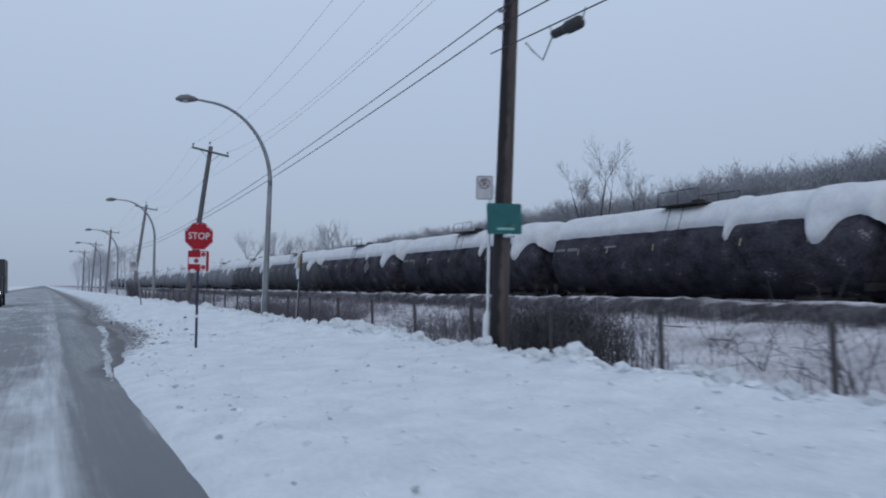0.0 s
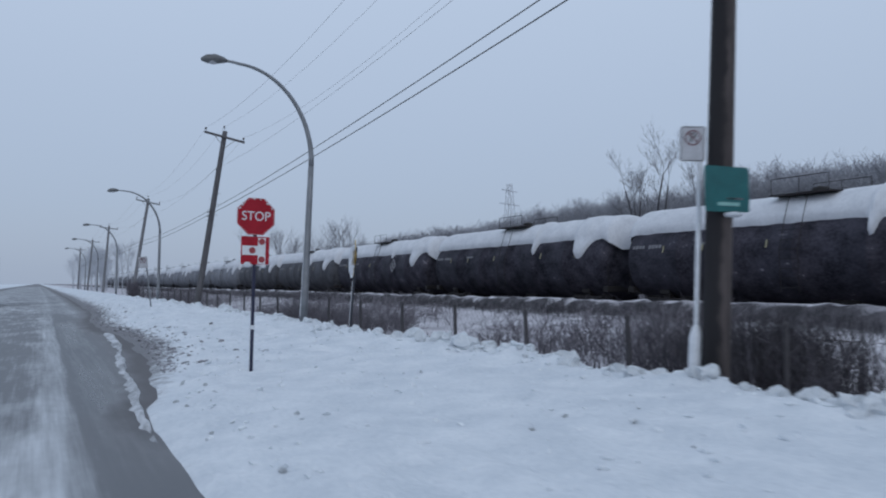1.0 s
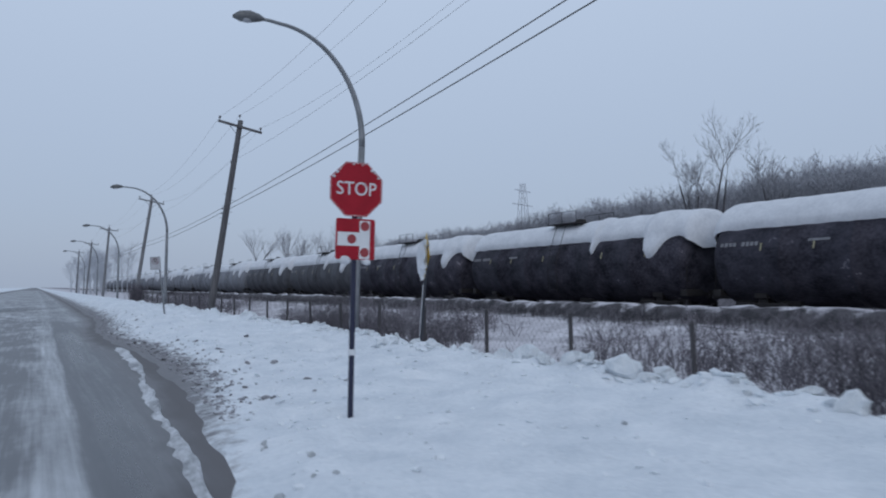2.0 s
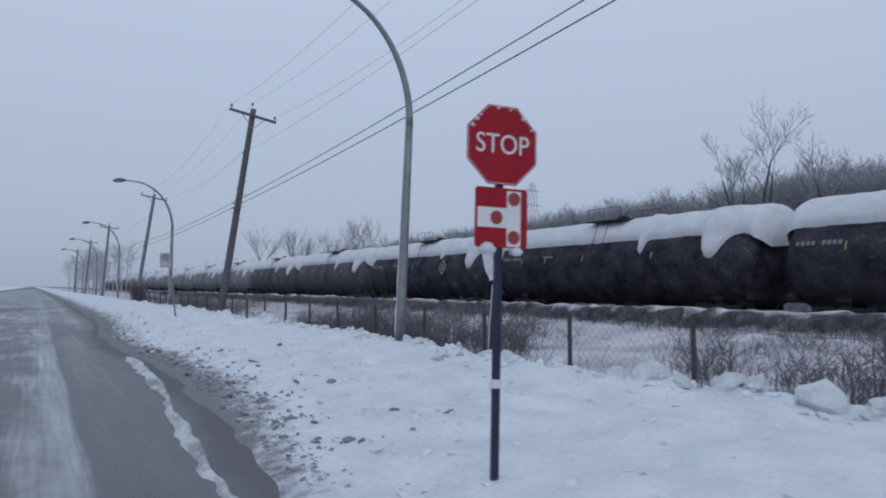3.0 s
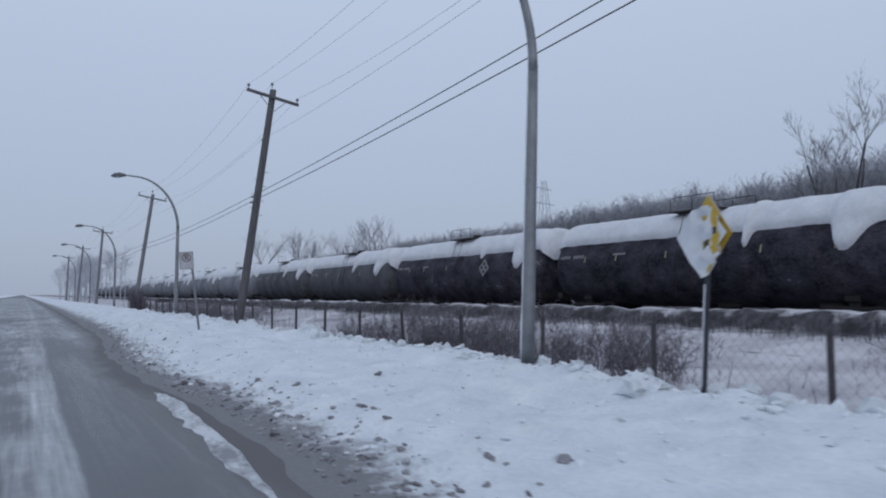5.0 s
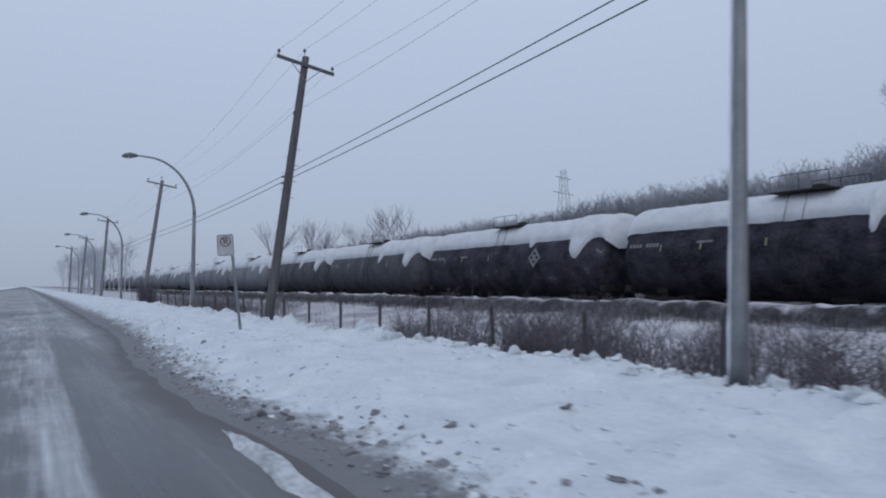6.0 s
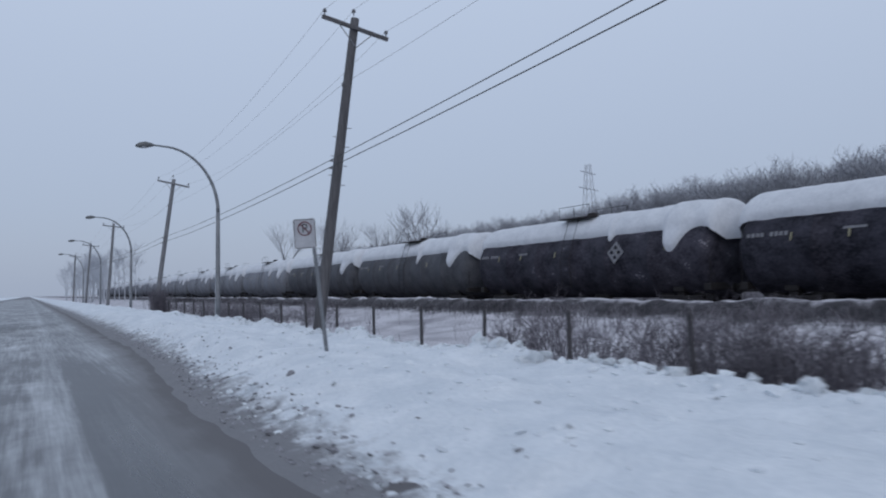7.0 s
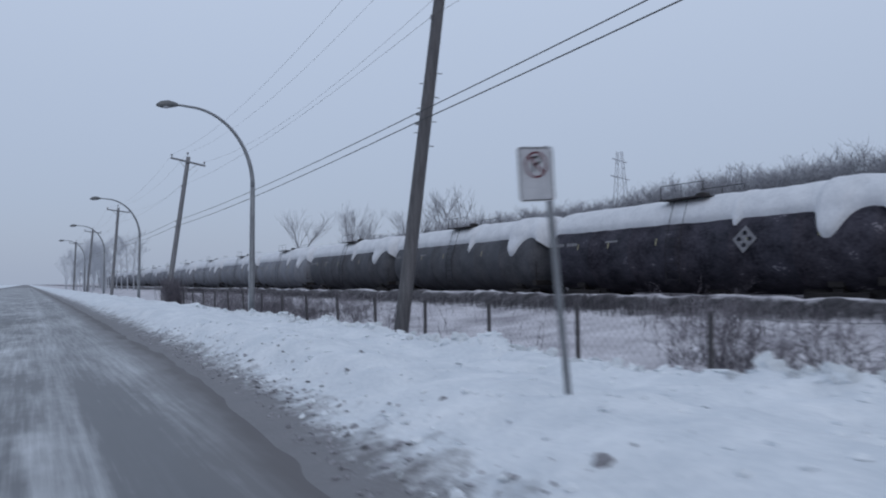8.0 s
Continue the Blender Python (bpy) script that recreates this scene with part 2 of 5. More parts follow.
    v = math_node("MULTIPLY_ADD", math_node("SUBTRACT", fine, 0.5), 0.36, v)
    v = math_node("MULTIPLY_ADD", math_node("SUBTRACT", grit, 0.5), 0.16, v)
    v = math_node("MULTIPLY_ADD", math_node("SUBTRACT", patch, 0.5), 0.55, v)
    aside = span(u, 0.22, -0.15)
    v = math_node("MULTIPLY_ADD", math_node("MULTIPLY", math_node("SUBTRACT", blot, 0.52), aside), 0.6, v)
    v = math_node("MINIMUM", math_node("MAXIMUM", v, 0.0), 1.0)
    col = n.new("ShaderNodeValToRGB")
    c = col.color_ramp.elements
    c[0].position, c[0].color = 0.03, (0.036, 0.038, 0.046, 1)
    c[1].position, c[1].color = 0.85, (0.69, 0.72, 0.75, 1)
    c.new(0.35).color = (0.16, 0.166, 0.178, 1)
    l.new(v, col.inputs["Fac"])
    # Brown-grey dirt towards the edge, duller than the wet lane.
    dirt = n.new("ShaderNodeMix")
    dirt.data_type = "RGBA"
    verge = math_node("MULTIPLY_ADD", math_node("SUBTRACT", blot, 0.5), 0.7, off.outputs["Fac"])
    grime = math_node("MULTIPLY", span(verge, -0.85, -0.12, 0.0, 0.95), span(y, 10.0, 15.0))
    l.new(grime, dirt.inputs["Factor"])
    l.new(col.outputs["Color"], dirt.inputs[6])
    dirt.inputs[7].default_value = (0.13, 0.125, 0.13, 1)
    l.new(dirt.outputs[2], b.inputs["Base Color"])
    b.inputs["Specular IOR Level"].default_value = 0.33
    l.new(math_node("MAXIMUM", span(v, 0.05, 0.6, 0.27, 0.8), math_node("MULTIPLY", grime, 0.85)), b.inputs["Roughness"])
    bp = n.new("ShaderNodeBump")
    bp.inputs["Strength"].default_value, bp.inputs["Distance"].default_value = 0.3, 0.02
    l.new(v, bp.inputs["Height"])
    l.new(bp.outputs[0], b.inputs["Normal"])
    return m


ROAD = slush_material()


def splashed_snow():
    """Snow of the verge, with grey slush thrown over it along the road."""
    m = material("verge_snow", (0.55, 0.60, 0.65), (0.80, 0.83, 0.86), 1.7, 17, 0.75, 0.9, dist=0.07)
    n, l = m.node_tree.nodes, m.node_tree.links
    b = n["Principled BSDF"]
    clean = b.inputs["Base Color"].links[0].from_socket
    co, sep, blot = n.new("ShaderNodeTexCoord"), n.new("ShaderNodeSeparateXYZ"), n.new("ShaderNodeTexNoise")
    blot.inputs["Scale"].default_value, blot.inputs["Detail"].default_value, blot.inputs["Roughness"].default_value = 3.6, 8, 0.75
    l.new(co.outputs["Object"], sep.inputs[0])
    l.new(co.outputs["Object"], blot.inputs["Vector"])
    reach = n.new("ShaderNodeMapRange")
    off = n.new("ShaderNodeAttribute")
    off.attribute_name = "off_road"
    reach.inputs["From Min"].default_value, reach.inputs["From Max"].default_value = 0.0, 1.45
    reach.inputs["To Min"].default_value, reach.inputs["To Max"].default_value = 0.54, -0.22
    l.new(off.outputs["Fac"], reach.inputs["Value"])
    far = n.new("ShaderNodeMapRange")
    far.inputs["From Min"].default_value, far.inputs["From Max"].default_value = 14.0, 23.0
    far.inputs["To Min"].default_value, far.inputs["To Max"].default_value = -0.50, 0.0
    l.new(sep.outputs["Y"], far.inputs["Value"])
    sum1, sum2 = (n.new("ShaderNodeMath") for _ in range(2))
    sum1.operation = sum2.operation = "ADD"
    l.new(reach.outputs[0], sum1.inputs[0])
    l.new(blot.outputs["Fac"], sum1.inputs[1])
    l.new(sum1.outputs[0], sum2.inputs[0])
    l.new(far.outputs[0], sum2.inputs[1])
    edge = n.new("ShaderNodeMapRange")
    edge.inputs["From Min"].default_value, edge.inputs["From Max"].default_value = 0.58, 0.84
    edge.inputs["To Max"].default_value = 0.9
    l.new(sum2.outputs[0], edge.inputs["Value"])
    mix = n.new("ShaderNodeMix")
    mix.data_type = "RGBA"
    l.new(edge.outputs[0], mix.inputs["Factor"])
    l.new(clean, mix.inputs[6])
    mix.inputs[7].default_value = (0.135, 0.13, 0.138, 1)
    # Beyond the fence thin snow lies on dead grass, and the embankment's face is bare earth and weeds, darkened for the
    # shadow under its lip.
    ragged = n.new("ShaderNodeTexNoise")
    ragged.inputs["Scale"].default_value, ragged.inputs["Detail"].default_value, ragged.inputs["Roughness"].default_value = 1.3, 7, 0.65
    l.new(co.outputs["Object"], ragged.inputs["Vector"])
    shift = n.new("ShaderNodeMath")
    shift.operation, shift.inputs[1].default_value = "MULTIPLY_ADD", 1.5
    l.new(ragged.outputs["Fac"], shift.inputs[0])
    l.new(sep.outputs["X"], shift.inputs[2])

    def between(a, b2, c, d):
        """A soft mask across the plan, 0.75 further on for the ragged edge's mean."""
        up, down, both = n.new("ShaderNodeMapRange"), n.new("ShaderNodeMapRange"), n.new("ShaderNodeMath")
        up.inputs["From Min"].default_value, up.inputs["From Max"].default_value = a + 0.75, b2 + 0.75
        down.inputs["From Min"].default_value, down.inputs["From Max"].default_value = c + 0.75, d + 0.75
        down.inputs["To Min"].default_value, down.inputs["To Max"].default_value = 1.0, 0.0
        both.operation = "MULTIPLY"
        for node in (up, down):
            l.new(shift.outputs[0], node.inputs["Value"])
        l.new(up.outputs[0], both.inputs[0])
        l.new(down.outputs[0], both.inputs[1])
        return both.outputs[0]

    def mottle(scale, lo, hi, dark, light):
        tex, ramp = n.new("ShaderNodeTexNoise"), n.new("ShaderNodeValToRGB")
        tex.inputs["Scale"].default_value, tex.inputs["Detail"].default_value, tex.inputs["Roughness"].default_value = scale, 9, 0.62
        l.new(co.outputs["Object"], tex.inputs["Vector"])
        ramp.color_ramp.elements[0].position, ramp.color_ramp.elements[1].position = lo, hi
        ramp.color_ramp.elements[0].color, ramp.color_ramp.elements[1].color = (*dark, 1), (*light, 1)
        l.new(tex.outputs["Fac"], ramp.inputs["Fac"])
        return ramp.outputs["Color"]

    last = mix.outputs[2]
    for mask, tone in ((between(7.5, 7.9, 200.0, 210.0), mottle(0.45, 0.30, 0.60, (0.27, 0.255, 0.285), (0.63, 0.615, 0.65))), (between(16.75, 17.35, 17.84, 18.16), mottle(1.6, 0.40, 0.70, (0.016, 0.014, 0.018), (0.12, 0.112, 0.125)))):
        over = n.new("ShaderNodeMix")
        over.data_type = "RGBA"
        l.new(mask, over.inputs["Factor"])
        l.new(last, over.inputs[6])
        l.new(tone, over.inputs[7])
        last = over.outputs[2]
    l.new(last, b.inputs["Base Color"])
    return m


VERGE = splashed_snow()

# ---------------------------------------------------------------- mesh helpers


LATTICE = {}


def lattice(seed):
    if seed not in LATTICE:
        LATTICE[seed] = np.random.RandomState(seed).rand(256, 256)
    return LATTICE[seed]


def smooth_noise(x, y, size, seed):
    """Value noise of -1 to 1 with cells of the given size in metres."""
    g = lattice(seed)
    u, v = np.asarray(x, float) / size, np.asarray(y, float) / size
    i, j = np.floor(u).astype(int), np.floor(v).astype(int)
    fu, fv = u - i, v - j
    fu, fv = fu * fu * (3 - 2 * fu), fv * fv * (3 - 2 * fv)
    a, b = g[i % 256, j % 256], g[(i + 1) % 256, j % 256]
    c, d = g[i % 256, (j + 1) % 256], g[(i + 1) % 256, (j + 1) % 256]
    return 2 * ((a * (1 - fu) + b * fu) * (1 - fv) + (c * (1 - fu) + d * fu) * fv) - 1


def mesh_of(name, verts, faces, mats, smooth=False):
    me = bpy.data.meshes.new(name)
    me.from_pydata([tuple(map(float, v)) for v in verts], [], faces)
    for m in mats if isinstance(mats, (list, tuple)) else [mats]:
        me.materials.append(m)
    if smooth:
        me.polygons.foreach_set("use_smooth", [True] * len(me.polygons))
    me.update()
    return me


def part(name, bm, mat, parent, label="", smooth=False):
    """One mesh object out of a bmesh, under a thing or a part."""
    me = bpy.data.meshes.new(name)
    bm.to_mesh(me)
    bm.free()
    me.materials.append(mat)
    if smooth:
        me.polygons.foreach_set("use_smooth", [True] * len(me.polygons))
    ob = new(name, me)
    ob.parent = parent
    return tagged(ob, label) if label else ob


def part_mesh(name, me, parent, label="", m=None):
    ob = new(name, me)
    ob.parent = parent
    if m is not None:
        ob.matrix_basis = m
    return tagged(ob, label) if label else ob


def thing(name, label, category, m=None, group="", kind=""):
    ob = new(name)
    ob.empty_display_size = 0.3
    if m is not None:
        ob.matrix_basis = m
    return tagged(ob, label, category, group, kind)


def box(size, at=(0, 0, 0), bevel=0.0, turn=None):
    bm = bmesh.new()
    bmesh.ops.create_cube(bm, size=1)
    bmesh.ops.scale(bm, vec=size, verts=bm.verts)
    if bevel:
        bmesh.ops.bevel(bm, geom=bm.edges[:], offset=bevel, segments=2, affect="EDGES", profile=0.6)
    if turn is not None:
        bmesh.ops.transform(bm, matrix=turn, verts=bm.verts)
    bmesh.ops.translate(bm, vec=at, verts=bm.verts)
    return bm


def merge(*bms):
    """Several bmeshes as one."""
    first = bms[0]
    for other in bms[1:]:
        me = bpy.data.meshes.new("joined")
        other.to_mesh(me)
        other.free()
        first.from_mesh(me)
        bpy.data.meshes.remove(me)
    return first


def tube_data(points, radii, sides=8, cap=True):
    """Vertices and faces of a tube along points."""
    pts = [Vector(p) for p in points]
    vs, fs = [], []
    ref = Vector((0.31, 0.87, 0.38)).normalized()
    for i, p in enumerate(pts):
        d = (pts[min(i + 1, len(pts) - 1)] - pts[max(i - 1, 0)]).normalized()
        u = d.cross(ref).normalized()
        w = d.cross(u)
        for k in range(sides):
            a = 2 * math.pi * k / sides
            vs.append(p + radii[i] * (math.cos(a) * u + math.sin(a) * w))
    for i in range(len(pts) - 1):
        for k in range(sides):
            a, b = i * sides + k, i * sides + (k + 1) % sides
            fs.append((a, b, b + sides, a + sides))
    if cap:
        fs.append(tuple(range(sides))[::-1])
        fs.append(tuple(range((len(pts) - 1) * sides, len(pts) * sides)))
    return vs, fs


def tube(points, radii, sides=8):
    vs, fs = tube_data(points, radii if isinstance(radii, (list, tuple)) else [radii] * len(points), sides)
    bm = bmesh.new()
    made = [bm.verts.new(v) for v in vs]
    for f in fs:
        bm.faces.new([made[k] for k in f])
    bm.normal_update()
    return bm


def plate(outline, thick):
    """A flat sheet in the xz plane, its face towards -y, from its outline."""
    bm = bmesh.new()
    f = bm.faces.new([bm.verts.new((x, 0, z)) for x, z in outline])
    got = bmesh.ops.extrude_face_region(bm, geom=[f])
    bmesh.ops.translate(bm, vec=(0, thick, 0), verts=[v for v in got["geom"] if isinstance(v, bmesh.types.BMVert)])
    bmesh.ops.recalc_face_normals(bm, faces=bm.faces[:])
    return bm


def rounded(w, h, r, n=4, cx=0.0, cz=0.0):
    pts = []
    for qx, qz, a0 in ((w / 2 - r, h / 2 - r, 0), (-w / 2 + r, h / 2 - r, 90), (-w / 2 + r, -h / 2 + r, 180), (w / 2 - r, -h / 2 + r, 270)):
        for k in range(n + 1):
            a = radians(a0 + 90 * k / n)
            pts.append((cx + qx + r * math.cos(a), cz + qz + r * math.sin(a)))
    return pts


def ring(radius, n=20, cx=0.0, cz=0.0):
    return [(cx + radius * math.cos(2 * math.pi * k / n), cz + radius * math.sin(2 * math.pi * k / n)) for k in range(n)]


def hoop(r1, r2, thick, n=28, cx=0.0, cz=0.0):
    bm = bmesh.new()
    rows = []
    for r, y in ((r1, 0), (r2, 0), (r2, thick), (r1, thick)):
        rows.append([bm.verts.new((cx + r * math.cos(2 * math.pi * k / n), y, cz + r * math.sin(2 * math.pi * k / n))) for k in range(n)])
    for i in range(4):
        for k in range(n):
            bm.faces.new((rows[i][k], rows[i][(k + 1) % n], rows[(i + 1) % 4][(k + 1) % n], rows[(i + 1) % 4][k]))
    bmesh.ops.recalc_face_normals(bm, faces=bm.faces[:])
    return bm


def lettering(text, size, mat, parent, m, name="lettering"):
    """Raised letters with the built-in font, centred, facing -y."""
    cu = bpy.data.curves.new("letters", "FONT")
    cu.body, cu.size, cu.align_x, cu.align_y, cu.extrude = text, size, "CENTER", "CENTER", 0.001
    ob = bpy.data.objects.new("letters", cu)
    scene.collection.objects.link(ob)
    bpy.context.view_layer.update()
    me = bpy.data.meshes.new_from_object(ob.evaluated_get(bpy.context.evaluated_depsgraph_get()))
    bpy.data.objects.remove(ob)
    me.transform(Matrix.Rotation(radians(90), 4, "X"))
    me.materials.clear()
    me.materials.append(mat)
    made = new(name, me)
    made.parent, made.matrix_basis = parent, m
    return made


def lump(radius, seed, squash=0.7, cuts=2, rough=0.35):
    """A broken clod of snow."""
    bm = bmesh.new()
    bmesh.ops.create_icosphere(bm, subdivisions=cuts, radius=radius)
    r = random.Random(seed)
    ox = r.uniform(0, 50)
    for v in bm.verts:
        q = v.co / radius
        s = 1 + rough * noise.noise(q * 1.3 + Vector((ox, 0, 0))) + 0.5 * rough * noise.noise(q * 3.1 + Vector((0, ox, 0)))
        v.co = Vector((v.co.x * s, v.co.y * s, v.co.z * s * squash))
    return bm


# ---------------------------------------------------------------- ground


def edge_x(y):
    """Where the ploughed road ends: the snowbank draws back along the way."""
    return np.interp(y, (-30, 8, 11, 13.4, 14.5, 15.3, 16.5, 20, 25, 28, 31, 36, 38.5, 42, 48, 57, 90, 140), (1.07, 1.05, 1.0, 1.02, 1.16, 1.40, 1.52, 1.83, 2.02, 2.0, 1.74, 1.76, 1.86, 2.2, 2.4, 2.45, 2.65, 2.7))


def bend(y):
    """How far the lane bears to the right along the way."""
    return np.interp(y, (0, 12, 20, 36, 58, 90), (0, 0.02, 0.1, 0.17, 0.3, 0.45))


def step(a, b, v):
    t = np.clip((v - a) / (b - a), 0, 1)
    return t * t * (3 - 2 * t)


PROFILE_X = (-3000, -60, -14, -9.5, -7.6, -7.0, -6.6, 1.5, 1.9, 2.4, 3.0, 4.2, 6.2, 6.9, 7.35, 7.9, 8.8, 12, 15.5, 17.3, 17.85, 18.3, 19.3, 20.0, 24, 26, 34, 60, 3000)
PROFILE_Z = (0.2, 0.2, 0.15, 0.30, 0.35, 0.12, -0.08, -0.08, 0.04, 0.10, 0.12, 0.14, 0.17, 0.22, 0.20, -0.10, -0.30, -0.28, 0.0, 0.25, 0.68, 0.74, 0.25, 0.0, 0.0, -0.2, -0.3, 0.4, 0.4)


def height(x, y):
    x, y = np.asarray(x, float), np.asarray(y, float)
    edge = 0.07 * smooth_noise(x * 0 + 3, y, 2.3, 1) + 0.05 * smooth_noise(x * 0 + 9, y, 0.6, 2)
    near = step(0.8, 1.6, x) * (1 - step(18.5, 19.5, x))
    xs = x + edge * near - (edge_x(y) - 1.8) * step(0.5, 1.2, x) * (1 - step(2.6, 6.0, x))
    z = np.interp(xs, PROFILE_X, PROFILE_Z)
    # The bank is heaped higher farther on.
    z = z + (0.30 * np.exp(-(((x - 3.9) / 1.3) ** 2)) + 0.03) * step(22, 38, y) * step(0.4, 1.5, x - edge_x(y)) * (1 - step(7.2, 7.9, x))
    bank = step(0.15, 1.0, x - edge_x(y)) * (1 - step(7.3, 7.8, x)) * (0.55 + 0.45 * step(13, 22, y))
    z = z + bank * (0.07 * smooth_noise(x, y, 1.9, 3) + 0.065 * smooth_noise(x, y, 0.65, 4) + 0.042 * smooth_noise(x, y, 0.30, 5) - 0.22 * np.maximum(0, smooth_noise(x, y, 0.55, 15) - 0.5) + 0.03 * step(4.0, 5.5, x) * np.maximum(-0.2, smooth_noise(x, y, 0.28, 18)))
    crest = np.exp(-(((x - 7.1) / 0.4) ** 2))
    z = z + crest * (0.13 * np.abs(smooth_noise(x, y, 0.8, 6)) + 0.13 * step(-0.1, 0.25, smooth_noise(x, y, 0.42, 7)) * (0.5 + 0.5 * smooth_noise(x, y, 1.7, 16)) - 0.05)
    gutter = np.exp(-(((x - edge_x(y) - 0.75) / 0.45) ** 2))
    z = z + gutter * 0.05 * smooth_noise(x, y, 0.3, 8)
    field = step(7.9, 8.8, x) * (1 - step(18.6, 19.4, x))
    z = z + field * (0.06 * smooth_noise(x, y, 1.4, 9) + 0.03 * smooth_noise(x, y, 0.4, 10))
    lip = np.exp(-(((x - 18.1) / 0.45) ** 2))
    z = z + lip * (0.045 * smooth_noise(x, y, 1.7, 11) + 0.05 * smooth_noise(x, y, 0.45, 12))
    wild = step(26, 30, np.abs(x)) * (1 - step(300, 600, np.abs(x)))
    return z + wild * 0.2 * smooth_noise(x, y, 9, 13)


def grid_mesh(name, xs, ys, zf, mats, pick=None, marks=()):
    gx, gy = np.meshgrid(xs, ys)
    gz = zf(gx, gy)
    v = np.stack([gx.ravel(), gy.ravel(), gz.ravel()], 1)
    nx, ny = len(xs), len(ys)
    i = (np.arange(ny - 1)[:, None] * nx + np.arange(nx - 1)[None, :]).ravel()
    f = np.stack([i, i + 1, i + nx + 1, i + nx], 1)
    me = bpy.data.meshes.new(name)
    me.vertices.add(len(v))
    me.vertices.foreach_set("co", v.ravel())
    me.loops.add(4 * len(f))
    me.loops.foreach_set("vertex_index", f.ravel())
    me.polygons.add(len(f))
    me.polygons.foreach_set("loop_start", np.arange(len(f)) * 4)
    me.polygons.foreach_set("use_smooth", np.ones(len(f), bool))
    for m in mats:
        me.materials.append(m)
    for mark, fn in marks:
        got = me.attributes.new(mark, "FLOAT", "POINT")
        got.data.foreach_set("value", fn(v[:, 0], v[:, 1]).astype(np.float32))
    if pick is not None:
        mid = v[f].mean(1)
        me.polygons.foreach_set("material_index", pick(mid[:, 0], mid[:, 1]).astype(np.int32))
    me.update()
    me.validate()
    return me


def spaced(*runs):
    got = [np.arange(a, b, d) for a, b, d in runs] + [np.array([runs[-1][1]])]
    return np.concatenate(got)


GX = spaced((-3000, -300, 450), (-300, -40, 26), (-40, -8, 2), (-8, 0.8, 0.4), (0.8, 9, 0.12), (9, 17, 0.3), (17, 19.6, 0.13), (19.6, 40, 1.2), (40, 300, 20), (300, 3000, 450))
GY = spaced((-3000, -200, 400), (-200, -20, 15), (-20, 0, 0.5), (0, 62, 0.15), (62, 110, 0.5), (110, 300, 4), (300, 3000, 300))
# Ground past the embankment is darkened, so gaps under the train look shaded.
ground = new("ground", grid_mesh("ground", GX, GY, height, [VERGE, DARK_GROUND],
             lambda x, y: ((x > 18.75) & (x < 120) & (y < 330)).astype(int),
             (("off_road", lambda x, y: np.where(x > -2.7, x - edge_x(y), -x - 7.05)),)))
tagged(ground, "deep fresh snow over verge, ditch and field", "snow ground", kind="structure")


def road_height(x, y):
    x, y = np.asarray(x, float), np.asarray(y, float)
    u = x - bend(y)
    rut = 0.03 * np.exp(-(((u - 0.75) / 0.35) ** 2)) + 0.03 * np.exp(-(((u + 1.0) / 0.35) ** 2))
    crown = 0.03 * np.exp(-(((u - 0.08) / 0.2) ** 2)) * np.clip(0.6 + smooth_noise(x * 0 + 5, y, 2.5, 22), 0, 1)
    return 0.01 - rut + crown + 0.004 * smooth_noise(x, y * 0.3, 0.2, 23) + 0.006 * smooth_noise(x, y * 0.15, 0.5, 24)


RX = spaced((-7.2, -1.5, 0.3), (-1.5, 3.8, 0.06))
RY = spaced((-200, -10, 10), (-10, 0, 0.4), (0, 60, 0.12), (60, 120, 0.6), (120, 420, 6))
road = new("road", grid_mesh("road", RX, RY, road_height, [ROAD], None, (("across", lambda x, y: x - bend(y)), ("off_road", lambda x, y: x - edge_x(y)))))
tagged(road, "ploughed road with wet wheel tracks and grey slush", "road", kind="structure")


def windrow_height(x, y):
    """A low uneven plate of slush beside the wheel track, sloping gently to it and broken off steeply on its far side."""
    x, y = np.asarray(x, float), np.asarray(y, float)
    rag = 0.035 * smooth_noise(x * 0 + 2, y, 0.9, 25) + 0.03 * smooth_noise(x * 0 + 4, y, 0.35, 26)
    left = np.interp(y, (12.8, 15.5, 18.0, 21.0, 25.4, 29.7, 31.0), (0.92, 1.0, 1.13, 1.30, 1.44, 1.58, 1.72)) + 0.08 * smooth_noise(x * 0 + 6, y, 0.8, 27) + 0.05 * smooth_noise(x * 0 + 7, y, 0.25, 34)
    right = np.interp(y, (12.8, 14.6, 15.5, 16.5, 18.0, 21.7, 25.0, 28.0, 30.6), (1.0, 1.10, 1.16, 1.27, 1.29, 1.53, 1.82, 1.86, 1.74)) + rag
    rise = np.clip((x - left) / np.maximum(0.05, right - 0.04 - left), 0, 1) ** 0.8
    tall = 0.105 * step(11.8, 13.4, y) * (1 - step(28.5, 31.0, y)) * np.clip(0.95 + 0.3 * smooth_noise(x * 0 + 8, y, 1.3, 28), 0.7, 1.2)
    return -0.05 + tall * rise * (1 - step(right - 0.04, right + 0.025, x)) + 0.006 * smooth_noise(x, y * 0.5, 0.12, 29) + 0.007 * smooth_noise(x, y * 0.45, 0.33, 30)


windrow = new("windrow", grid_mesh("windrow", spaced((0.55, 2.3, 0.03)), spaced((11.8, 31.0, 0.06)), windrow_height, [WINDROW_SNOW]))
tagged(windrow, "low uneven ridge of pushed-up snow beside the wheel track", "snow ridge", kind="structure")


def hz(x, y):
    return float(height(x, y))


# ---------------------------------------------------------------- utility poles and street lamps


